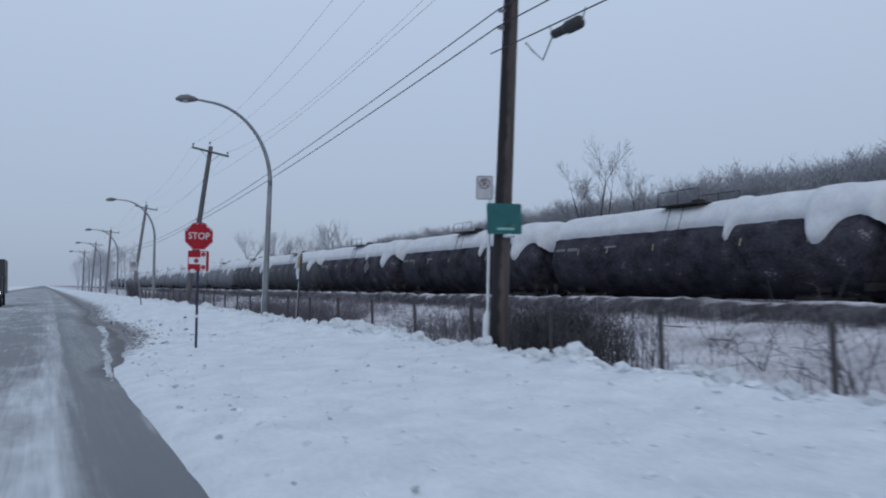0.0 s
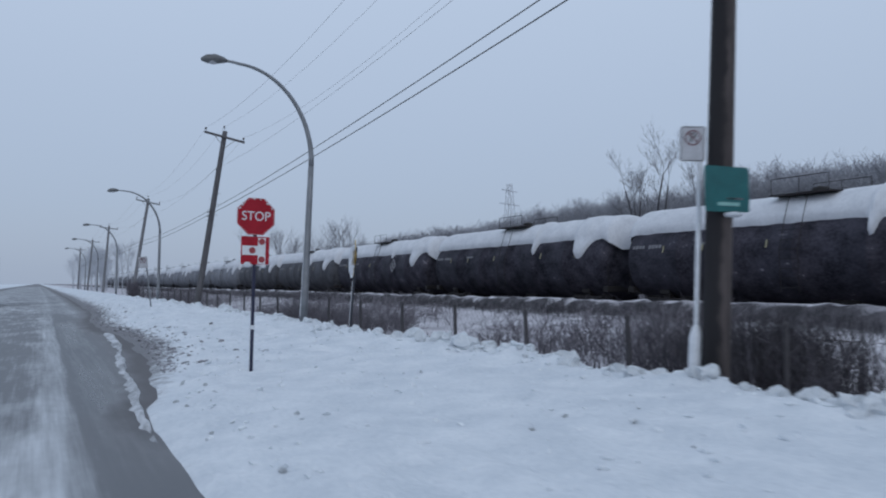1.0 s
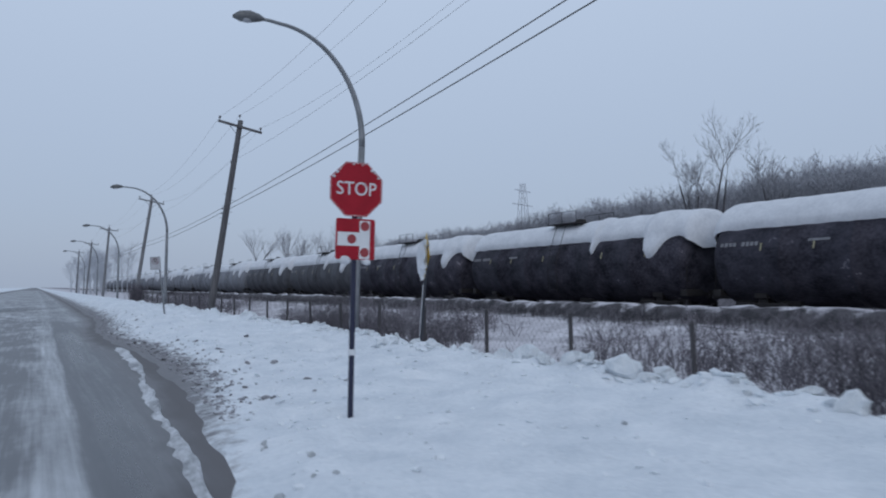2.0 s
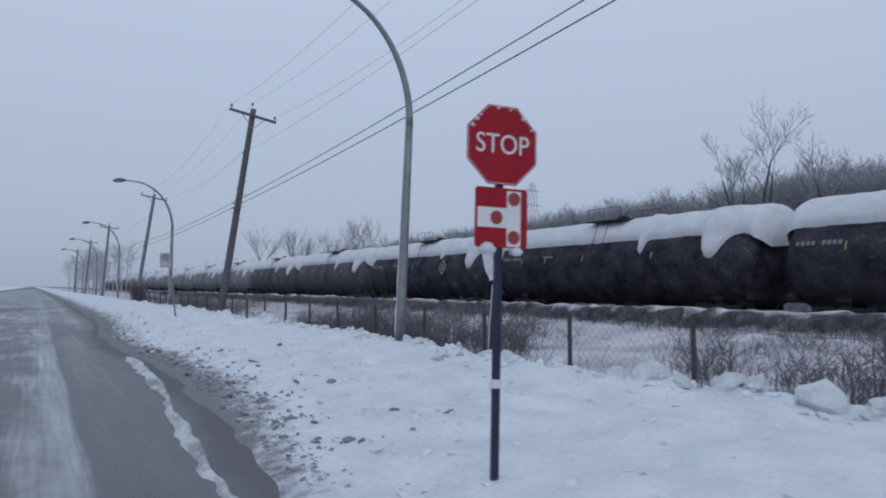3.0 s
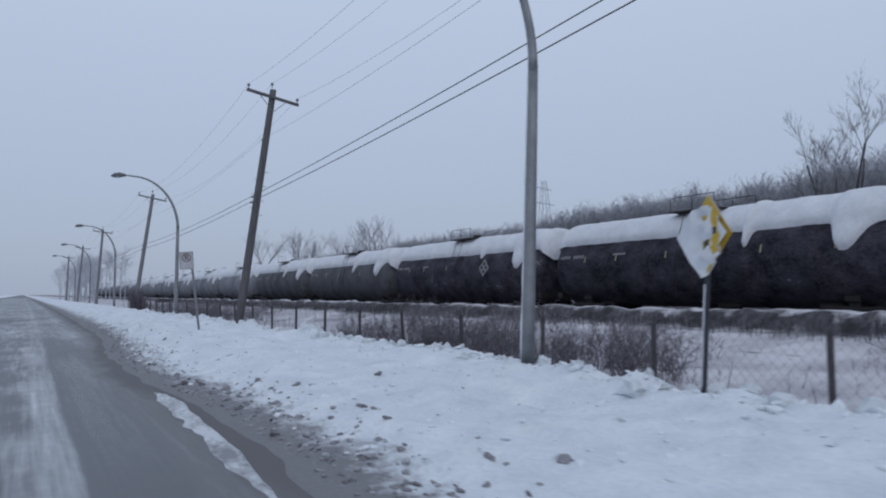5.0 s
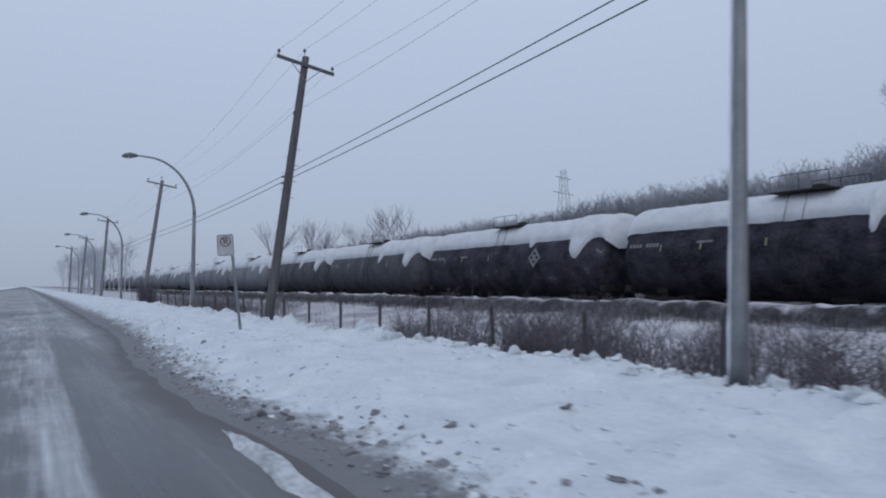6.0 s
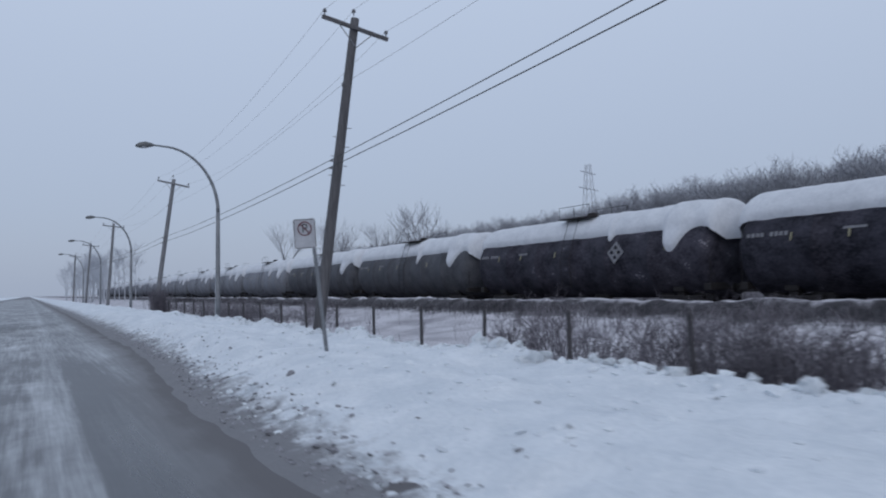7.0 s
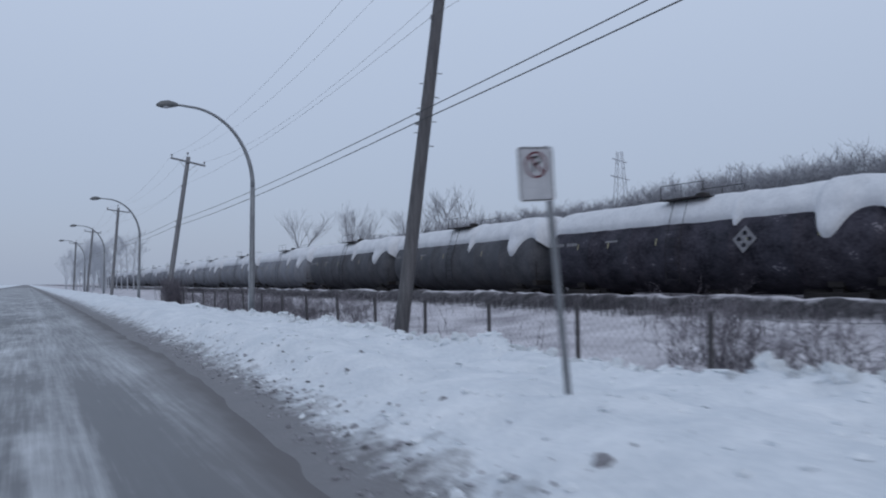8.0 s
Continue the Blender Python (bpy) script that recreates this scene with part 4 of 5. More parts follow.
def snow_cap(ob, seed):
    """Deep snow along the tank's top, square-shouldered, with lobes that slide down its side."""
    r = random.Random(seed)
    half = TANK_L / 2
    # Centre along the car, half widths on its far and near side, degrees that the lobe slides farther down.
    lobes = [(-half + 1.8, 0.42, 0.55, 34), (-half - 0.1, 0.4, 0.5, 7), (-half + r.uniform(4.8, 6.3), 0.15, 0.12, r.choice((3, 12, 24)))]
    ny, na = 128, 26
    bm = bmesh.new()
    rows = []
    for i in range(ny + 1):
        s = i / ny
        y = -half - 0.10 + (TANK_L + 0.20) * s
        e = half + 0.10 - abs(y)
        soft = 0.45 if y < 0 else 0.75
        dome = math.sqrt(max(0.0, 1 - max(0.0, 1 - e / soft) ** 2))
        w = 51 + 1.6 * noise.noise(Vector((y * 0.5, seed, 0))) + 1.3 * noise.noise(Vector((y * 2.1, seed, 5)))
        near = w + sum(d * math.exp(-(((y - c) / q) ** 4 if y > c else abs((y - c) / n) ** 2.2)) for c, q, n, d in lobes)
        row = []
        for j in range(na + 1):
            f = j / na * 2 - 1
            ang = radians(near if f < 0 else w) * f
            full = min(1.0, abs(math.degrees(ang)) / w)
            depth = 0.37 * (1 - full ** 3.2) + 0.07
            depth *= 1 + 0.13 * noise.noise(Vector((y * 0.45, ang * 1.5, seed)))
            depth += 0.02 * noise.noise(Vector((y * 2.5, ang * 4, seed)))
            if f < 0 and near - w > 3:
                depth += 0.13 * min(1.0, (near - w) / 20) * math.sin(math.pi * min(1.0, abs(f))) ** 0.6
            rad = TANK_R * (0.62 + 0.38 * dome) + depth * (0.25 + 0.75 * dome)
            if abs(f) > 0.999:
                rad = TANK_R - 0.03 if e >= soft else rad - 0.06
            row.append(bm.verts.new((rad * math.sin(ang), y, TANK_CZ + rad * math.cos(ang))))
        rows.append(row)
    for a, b in zip(rows, rows[1:]):
        for k in range(na):
            bm.faces.new((a[k], a[k + 1], b[k + 1], b[k]))
    for row in (rows[0], rows[-1]):
        bm.faces.new(row)
    bmesh.ops.recalc_face_normals(bm, faces=bm.faces[:])
    return part("snow_cap", bm, SNOW_CAP, ob, "thick rounded snow lying along the tank top", smooth=True)


def bogie(ob, y):
    frame_ob = part("bogie", merge(box((0.25, 2.0, 0.3), (-0.95, y, 0.48), 0.05), box((0.25, 2.0, 0.3), (0.95, y, 0.48), 0.05), box((2.0, 0.35, 0.28), (0, y, 0.62), 0.03)), UNDER, ob, "grimy cast bogie frame")
    for dy in (-0.85, 0.85):
        pts = [(-0.78, y + dy, 0.46), (-0.74, y + dy, 0.46), (-0.66, y + dy, 0.46), (-0.64, y + dy, 0.46), (0.64, y + dy, 0.46), (0.66, y + dy, 0.46), (0.74, y + dy, 0.46), (0.78, y + dy, 0.46)]
        part("wheelset", tube(pts, [0.42, 0.44, 0.46, 0.09, 0.09, 0.46, 0.44, 0.42], 20), UNDER, frame_ob)


def tank_car(seed, tank_mat, emblem):
    ob = thing("tank_car", "black railway tank car with thick snow along its top", "tank car", None, "tank cars of the standing train")
    tank_shell(tank_mat, ob)
    snow_cap(ob, seed)
    end = TANK_L / 2
    part("sill", merge(box((0.5, TANK_L - 0.3, 0.3), (0, 0, 0.88), 0.02), box((2.7, 0.3, 0.24), (0, -end + 0.35, 0.95), 0.02), box((2.7, 0.3, 0.24), (0, end - 0.35, 0.95), 0.02)), UNDER, ob)
    for y in (-end + 1.9, end - 1.9):
        bogie(ob, y)
        part("saddle", box((2.2, 0.5, 0.5), (0, y, 1.02), 0.04), UNDER, ob)
    for y in (-end - 0.1, end + 0.1):
        part("coupler", box((0.26, 0.62, 0.26), (0, y, 0.85), 0.05), UNDER, ob)
    part("brake_cylinder", tube([(-0.55, -1.6, 0.62), (-0.55, -1.5, 0.62), (-0.55, -0.7, 0.62), (-0.55, -0.6, 0.62)], [0.06, 0.17, 0.17, 0.08], 12), UNDER, ob)
    part("outlet_valve", merge(box((0.5, 0.6, 0.22), (0, 0, 0.52), 0.04), tube([(0, 0, 0.3), (0, 0, 0.6)], 0.14, 10)), UNDER, ob)
    # End ladder and grab rails at the corners.
    for sy in (-1, 1):
        for dx in (-1.28, -0.95):
            part("grab_rail", tube([(dx, sy * (end - 0.25), 0.85), (dx, sy * (end - 0.25), 1.95)], 0.014, 5), UNDER, ob)
        for k in range(3):
            part("grab_rung", tube([(-1.28, sy * (end - 0.25), 1.05 + 0.33 * k), (-0.95, sy * (end - 0.25), 1.05 + 0.33 * k)], 0.011, 5), UNDER, ob)
    # Hatch, grating and handrail at mid-length.
    plat = part("platform", merge(box((2.3, 2.1, 0.05), (0, 0, 4.02), 0.01), box((0.8, 0.8, 0.5), (0, 0, 3.85), 0.06)), UNDER, ob, "dark hatch platform")
    for sx in (-1.1, 1.1):
        for y in (-1.0, 0.0, 1.0):
            part("stanchion", tube([(sx, y, 4.02), (sx, y, 4.55)], 0.012, 5), UNDER, plat)
        part("handrail", tube([(sx, -1.0, 4.55), (sx, 1.0, 4.55)], 0.012, 5), UNDER, plat)
    hatch = tube([(0, 0, 4.0), (0, 0, 4.2), (0, 0, 4.26), (0, 0, 4.3)], [0.26, 0.26, 0.22, 0.05], 14)
    part("hatch", hatch, UNDER, plat)
    for y in (-0.32, 0.32):
        part("ladder_rail", tube([(-1.68, y, 0.9), (-1.72, y, 2.2), (-1.42, y, 3.2), (-1.12, y, 4.0)], 0.013, 5), UNDER, ob)
    for k in range(7):
        part("rung", tube([(-1.70, -0.32, 1.05 + 0.3 * k), (-1.70, 0.32, 1.05 + 0.3 * k)], 0.010, 5), UNDER, ob)
    for y in (-5.6, -3.1, 0.9, 3.5, 5.35):
        part("reflector_strip", box((0.012, 0.055, 0.26), (-TANK_R * math.cos(0.27) - 0.022, y, TANK_CZ + 0.38), 0, Matrix.Rotation(0.27, 4, "Y")), STRIPE, ob, "yellow reflector strip")
    rr = random.Random(seed + 40)
    for k in range(9):
        if k == 4:
            continue
        part("stencil_bar", box((0.008, 0.12, rr.uniform(0.12, 0.16)), (-TANK_R * math.cos(0.33) - 0.012, end - 0.75 - 0.17 * k, TANK_CZ + 0.50), 0, Matrix.Rotation(0.33, 4, "Y")), STENCIL, ob)
    part("stencil_bar", box((0.008, 0.7, 0.08), (-TANK_R * math.cos(0.33) - 0.012, end - 4.3, TANK_CZ + 0.52), 0, Matrix.Rotation(0.33, 4, "Y")), STENCIL, ob)
    if emblem:
        logo = part("emblem", box((0.008, 0.66, 0.66), (-TANK_R * math.cos(0.2) - 0.022, -3.0, TANK_CZ + 0.28), 0, Matrix.Rotation(0.2, 4, "Y") @ Matrix.Rotation(radians(45), 4, "X")), STENCIL, ob, "pale diamond emblem with dark dots")
        for a, b in ((0, 0.2), (0, -0.2), (0.2, 0), (-0.2, 0)):
            d = tube([(-0.012, 0, 0), (0, 0, 0)], 0.09, 10)
            bmesh.ops.translate(d, vec=(-TANK_R * math.cos(0.2) - 0.026 + 0.2 * b, -3.0 + a, TANK_CZ + 0.28 + b), verts=d.verts)
            part("dot", d, tank_mat, logo)
    return ob


GAP_Y = 27.9
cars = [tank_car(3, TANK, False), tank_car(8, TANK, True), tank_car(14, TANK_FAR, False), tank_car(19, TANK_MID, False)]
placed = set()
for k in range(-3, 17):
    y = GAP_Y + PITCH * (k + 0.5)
    # Cars past 64 m and past 98 m take the paint paled for haze.
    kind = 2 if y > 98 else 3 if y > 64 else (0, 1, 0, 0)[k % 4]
    m = pose(TRACK_X, y, TRACK_Z + 0.13)
    if kind in placed:
        copy_thing(cars[kind], m)
    else:
        cars[kind].matrix_basis = m
        placed.add(kind)

# ---------------------------------------------------------------- bare trees


def tree_data(seed, tall, spread, forks, twigs):
    """Vertices and faces of a bare tree: trunk, limbs and twigs, tapered. Returns (trunk, crown)."""
    r = random.Random(seed)
    trunk, crown = ([], []), ([], [])
    last, thin = 4, 0.007

    def add(store, pts, radii, sides):
        v, f = tube_data(pts, radii, sides, False)
        base = len(store[0])
        store[0].extend(v)
        store[1].extend(tuple(base + k for k in q) for q in f)

    def grow(p, d, length, rad, level):
        pts, q = [p], p
        n = 4 if level < 2 else 3
        for k in range(n):
            d = (d + Vector((r.uniform(-1, 1), r.uniform(-1, 1), r.uniform(-0.3, 0.7))) * (0.11 + 0.05 * level)).normalized()
            q = q + d * length / n
            pts.append(q)
        end = max(rad * (0.55 if level < 3 else 0.35), thin * 0.5)
        radii = [rad + (end - rad) * k / n for k in range(n + 1)]
        add(trunk if level == 0 else crown, pts, radii, 3 if level > 1 else 8 if level == 0 else 5)
        if level >= last:
            return
        for k in range((forks, forks, twigs + 1, twigs)[level]):
            f = r.uniform(0.35, 1.0) if level else r.uniform(0.45, 1.0)
            i = min(n - 1, int(f * n))
            at = pts[i].lerp(pts[i + 1], f * n - i)
            side = Vector((r.uniform(-1, 1), r.uniform(-1, 1), 0)).normalized()
            out = (d * 0.75 + side * (0.65 * spread) + Vector((0, 0, 0.25))).normalized()
            grow(at, out, length * r.uniform(0.5, 0.78), max(radii[i] * r.uniform(0.45, 0.65), thin), level + 1)
        if level:
            grow(q, d, length * 0.6, end, level + 1)

    a = r.uniform(-0.4, 0.4)
    grow(Vector((0.2 * math.cos(a), 0.2 * math.sin(a), -0.2)), Vector((0, 0, 1)), tall * r.uniform(0.38, 0.46), tall * 0.017, 0)
    return trunk, crown


def bare_tree(seed, x, y, tall, label, mat, crown_mat, spread=0.8, forks=4, twigs=3):
    trunk, crown = tree_data(seed, tall, spread, forks, twigs)
    size = tall / max(p.z for p in crown[0])
    for store in (trunk[0], crown[0]):
        for k, p in enumerate(store):
            store[k] = p * size
    ob = thing("bare_tree", label, "tree", pose(x, y, hz(x, y), 0, 0, seed * 47 % 360), "bare trees behind the railway")
    part_mesh("trunk", mesh_of("trunk", *trunk, mat, True), ob)
    part_mesh("crown", mesh_of("crown", *crown, crown_mat), ob)
    return ob


def stemmed_tree(seed, x, y, tall, stems, spread, label):
    """A bare tree whose stems part near the ground and fan out, with finely forked twigs."""
    r = random.Random(seed)
    wood, fine = ([], []), ([], [])

    def add(store, pts, radii, sides):
        v, f = tube_data(pts, radii, sides, False)
        base = len(store[0])
        store[0].extend(v)
        store[1].extend(tuple(base + k for k in q) for q in f)

    def fork(p, d, length, rad, level):
        pts = [p]
        for k in range(3):
            d = (d + Vector((r.gauss(0, 0.13), r.gauss(0, 0.13), r.uniform(-0.02, 0.12)))).normalized()
            pts.append(pts[-1] + d * length / 3)
        add(fine, pts, [rad * (1 - 0.2 * k) for k in range(4)], 4 if level == 1 else 3)
        if level < 4:
            for k in range((0, 6, 4, 4)[level]):
                f = r.uniform(0.9, 3.0)
                i = min(2, int(f))
                at = pts[i].lerp(pts[i + 1], f - i)
                side = Vector((r.gauss(0, 1), r.gauss(0, 1), r.gauss(0, 0.5))).normalized()
                fork(at, (d + side * r.uniform(0.45, 0.85)).normalized(), length * r.uniform(0.38, 0.62), max(rad * 0.5, 0.0042), level + 1)

    for s in range(stems):
        a = 6.28 * s / stems + r.uniform(-0.5, 0.5)
        out = Vector((math.cos(a), math.sin(a), 0)) * spread * r.uniform(0.55, 1.1)
        high = tall * r.uniform(0.68, 0.86)
        bow = Vector((r.gauss(0, 0.12), r.gauss(0, 0.12), 0))
        pts = [Vector((0, 0, -0.3 + (high + 0.3) * k / 9)) + out * (k / 9) ** 1.1 + bow * math.sin(k * 0.7) for k in range(10)]
        add(wood, pts, [0.115 - 0.0085 * k for k in range(10)], 7)
        for k in range(7):
            f = r.uniform(4.0, 9.0) if k else 9.0
            i = min(8, int(f))
            d = (pts[i + 1] - pts[i]).normalized()
            side = Vector((r.gauss(0, 1), r.gauss(0, 1), 0)).normalized()
            fork(pts[i].lerp(pts[i + 1], f - i), (d + side * (r.uniform(0.4, 0.75) if k else 0.1)).normalized(), tall * r.uniform(0.15, 0.25), 0.019, 1)
    ob = thing("bare_tree", label, "tree", pose(x, y, hz(x, y)), "bare trees behind the railway")
    part_mesh("trunk", mesh_of("trunk", *wood, DARK_BARK, True), ob)
    part_mesh("crown", mesh_of("crown", *fine, TWIG), ob)
    return ob


stemmed_tree(21, 31.0, 36.6, 9.0, 5, 1.35, "bare grey multi-stemmed tree standing in snow behind the railway")
stemmed_tree(22, 31.6, 33.3, 8.6, 2, 0.45, "slender bare grey tree behind the railway")
for k, (x, y, h) in enumerate(((31.7, 88, 9.8), (30.5, 92, 9.0), (34, 84, 8.6), (29, 101, 9.5), (33, 112, 10), (30, 122, 10.5), (36, 76, 7.0), (33, 68, 6.2), (38, 60, 6.0))):
    bare_tree(31 + k, x, y, h, "bare tree with a spreading twiggy crown beyond the train", HAZED_BARK, HAZE_TWIGS)

# Woods far behind the railway, and along the road's far end, paled for haze.


def thicket_tree(seed, many, fine, wide):
    """A far-off bare tree: trunk, rising limbs and a cloud of fine twigs, 11 m high."""
    r = random.Random(seed)
    vs, fs = [], []

    def sliver(p, q, w):
        u = (q - p).cross(Vector((r.uniform(-1, 1), r.uniform(-1, 1), r.uniform(-1, 1)))).normalized() * w
        i = len(vs)
        vs.extend((p - u, p + u, q + u * 0.25, q - u * 0.25))
        fs.append((i, i + 1, i + 2, i + 3))

    def limb(p, q, a, b):
        v, f = tube_data([p, p.lerp(q, 0.5) + Vector((r.uniform(-0.2, 0.2), r.uniform(-0.2, 0.2), 0.1)), q], [a, (a + b) / 2, b], 3, False)
        i = len(vs)
        vs.extend(v)
        fs.extend(tuple(i + k for k in c) for c in f)

    top = Vector((r.uniform(-0.5, 0.5), r.uniform(-0.5, 0.5), 9.2))
    limb(Vector((0, 0, -0.3)), top, 0.14, 0.03)
    for k in range(14):
        f = 0.25 + 0.72 * r.random() ** 0.55
        p = Vector((0, 0, -0.3)).lerp(top, f)
        a = r.uniform(0, 6.28)
        long = r.uniform(1.6, 2.9) * (1.25 - 0.6 * f)
        q = p + Vector((math.cos(a) * long * 0.8, math.sin(a) * long * 0.8, long * r.uniform(0.5, 1.1)))
        limb(p, q, 0.035, 0.012)
        for _ in range(int(many * (0.1 + f))):
            s = p.lerp(q, r.uniform(0.25, 1.0))
            e = s + (q - p).normalized() * r.uniform(0.5, 1.1) + Vector((r.uniform(-0.7, 0.7), r.uniform(-0.7, 0.7), r.uniform(0.0, 0.8)))
            sliver(s, e, wide)
            for _ in range(fine):
                g = s.lerp(e, r.uniform(0.3, 1.0))
                sliver(g, g + Vector((r.uniform(-0.6, 0.6), r.uniform(-0.6, 0.6), r.uniform(-0.1, 0.8))), wide * 0.85)
    return vs, fs


variants = [thicket_tree(70 + k, 9, 5, 0.015) for k in range(8)]
thick = [thicket_tree(170 + k, 6, 4, 0.026) for k in range(6)]


def woods(name, places, label, seed, mat, shapes):
    r = random.Random(seed)
    vs, fs, base = [], [], 0
    for x, y, h in places:
        v, f = shapes[r.randrange(len(shapes))]
        a, s = r.uniform(0, 6.28), h / max(p.z for p in v)
        ca, sa = math.cos(a) * s, math.sin(a) * s
        z0 = hz(x, y)
        q = np.array([tuple(p) for p in v])
        w = np.stack([q[:, 0] * ca - q[:, 1] * sa + x, q[:, 0] * sa + q[:, 1] * ca + y, q[:, 2] * s + z0], 1)
        vs.append(w)
        fs.append(np.array(f) + base)
        base += len(w)
    v, f = np.concatenate(vs), np.concatenate(fs)
    me = bpy.data.meshes.new(name)
    me.vertices.add(len(v))
    me.vertices.foreach_set("co", v.ravel())
    me.loops.add(4 * len(f))
    me.loops.foreach_set("vertex_index", f.ravel())
    me.polygons.add(len(f))
    me.polygons.foreach_set("loop_start", np.arange(len(f)) * 4)
    me.materials.append(mat)
    me.update()
    me.validate()
    return tagged(new(name, me), label, "woods", kind="stuff")


rw = random.Random(5)
belt = []
for k in range(545):
    y = 30 + 200 * rw.random() ** 1.75
    x = 55 + rw.uniform(0, 10) + 0.10 * max(0, y - 60)
    belt.append((x, y, rw.uniform(10.0, 11.4) * (0.98 + 0.06 * float(smooth_noise(x, y, 18, 51)))))
woods("woods", belt, "bare woods beyond the railway, paled for haze", 6, HAZE_TWIGS, variants)
deep = []
for k in range(780):
    y = 34 + 200 * rw.random() ** 1.7
    x = 62 + rw.uniform(0, 11) + 0.10 * max(0, y - 60)
    deep.append((x, y, rw.uniform(11.6, 12.8) * (0.97 + 0.07 * float(smooth_noise(x, y, 18, 51)))))
woods("deep_woods", deep, "bare trees deep in the woods, paled for haze", 8, HAZE_DEEP, thick)
far = [(rw.uniform(9.5, 17), rw.uniform(165, 270), rw.uniform(8, 12)) for _ in range(46)]
woods("roadside_trees", far, "bare trees along the far road, paled for haze", 7, HAZE_FAR, variants)

# ---------------------------------------------------------------- lattice mast far off


# The mast's grey is paled and its bars kept thin to imitate haze.
def lattice_mast(x, y, tall):
    ob = thing("lattice_mast", "steel lattice power mast far beyond the railway, paled for haze", "power mast", pose(x, y, hz(x, y) - 0.3, 0, 0, 25))
    w0, w1 = 1.5, 0.3
    at = lambda f, k: Vector(((w0 + (w1 - w0) * f) * (1 if k in (0, 3) else -1), (w0 + (w1 - w0) * f) * (1 if k < 2 else -1), tall * f))
    for k in range(4):
        part("leg", tube([at(0, k), at(1, k)], [0.06, 0.04], 4), HAZE_FAR, ob)
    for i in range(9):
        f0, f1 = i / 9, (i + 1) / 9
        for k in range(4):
            part("lattice_bar", tube([at(f0, k), at(f1, (k + 1) % 4)], 0.022, 4), HAZE_FAR, ob)
            part("lattice_bar", tube([at(f0, (k + 1) % 4), at(f1, k)], 0.022, 4), HAZE_FAR, ob)
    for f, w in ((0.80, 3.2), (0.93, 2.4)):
        part("cross_arm", tube([(-w, 0, tall * f), (w, 0, tall * f)], 0.06, 4), HAZE_FAR, ob)
    return ob


lattice_mast(67.1, 104.1, 17.2)

# ---------------------------------------------------------------- brush and weeds along the fence


def brush(name, count, place, label, seed, low, tall, mat=BRUSH):
    """Thin dry stems with a few side twigs, one mesh."""
    r = random.Random(seed)
    vs, fs = [], []

    def stalk(p, d, n, rad):
        i = len(vs)
        q = p
        side = Vector((d.y, -d.x, 0.01)).normalized()
        other = d.cross(side).normalized()
        for k in range(n + 1):
            w = rad * (1 - 0.75 * k / n)
            vs.extend((q + side * w, q - side * w * 0.5 + other * w * 0.87, q - side * w * 0.5 - other * w * 0.87))
            if k < n:
                q = q + d / n + Vector((r.uniform(-1, 1), r.uniform(-1, 1), 0)) * d.length * 0.05
        for k in range(n):
            a = i + 3 * k
            fs.extend(((a, a + 1, a + 4, a + 3), (a + 1, a + 2, a + 5, a + 4), (a + 2, a, a + 3, a + 5)))
        return q

    for _ in range(count):
        x, y, s = place(r)
        h = r.uniform(low, tall) * s
        p = Vector((x, y, hz(x, y) - 0.05))
        d = Vector((r.gauss(0, 0.17), r.gauss(0, 0.17), 1)) * h
        stalk(p, d, 2, 0.006 + 0.006 * h)
        for _ in range(r.randrange(2, 5)):
            f = r.uniform(0.3, 0.95)
            t = Vector((r.gauss(0, 0.5), r.gauss(0, 0.5), 0.8)) * h * r.uniform(0.15, 0.4)
            stalk(p + d * f, t, 1, 0.004 + 0.003 * h)
    return tagged(new(name, mesh_of(name, vs, fs, mat)), label, "brush", kind="stuff")


def clump_mask(x, y, seed, size):
    return float(smooth_noise(x, y, size, seed))


THICK = ((-20, 0.03), (10.5, 0.04), (11.5, 0.9), (14, 0.6), (20.5, 0.55), (21.5, 0.012), (25.5, 0.012), (26.6, 1.0), (34.5, 1.0), (36, 0.5), (40.5, 0.45), (42, 0.015), (57, 0.02), (64, 0.35), (130, 0.4))


def thickness(y):
    """How thickly the weeds stand along the fence."""
    return float(np.interp(y, [p[0] for p in THICK], [p[1] for p in THICK]))


def by_fence(r):
    while True:
        x, y = r.uniform(8.9, 11.8), r.uniform(2, 80)
        m = clump_mask(x, y, 31, 1.7)
        if thickness(y - 0.8 * (x - 8.8)) * (0.6 + 0.9 * m) > r.random():
            return x, y, 0.8 + 0.4 * max(0, m)


def on_field(r):
    while True:
        x, y = r.uniform(11, 16.0), r.uniform(4, 110)
        m = clump_mask(x, y, 32, 3)
        if (0.015 + thickness(y - 1.0 * (x - 8.8))) * (0.6 + 0.9 * m) > r.random():
            return x, y, 0.8 + 0.4 * max(0, m)


def on_berm(r):
    x, y = r.uniform(16.3, 17.5), r.uniform(2, 130)
    return x, y, 0.7 + 0.5 * max(0, clump_mask(x, y, 33, 4))


def at_pole(r):
    a, d = r.uniform(0, 6.28), abs(r.gauss(0, 0.85))
    return 9.6 + d * math.cos(a), 12.4 + 1.2 * d * math.sin(a), 1.0


brush("dry_weeds", 2000, by_fence, "dry grey-brown weeds poking through snow by the fence", 41, 0.3, 0.75)
brush("field_brush", 2200, on_field, "sparse dry brush standing in the snowy field", 42, 0.25, 0.7, FIELD_BRUSH)
brush("embankment_brush", 5800, on_berm, "dense dark brush along the railway embankment", 43, 0.25, 0.6, DARK_BRUSH)
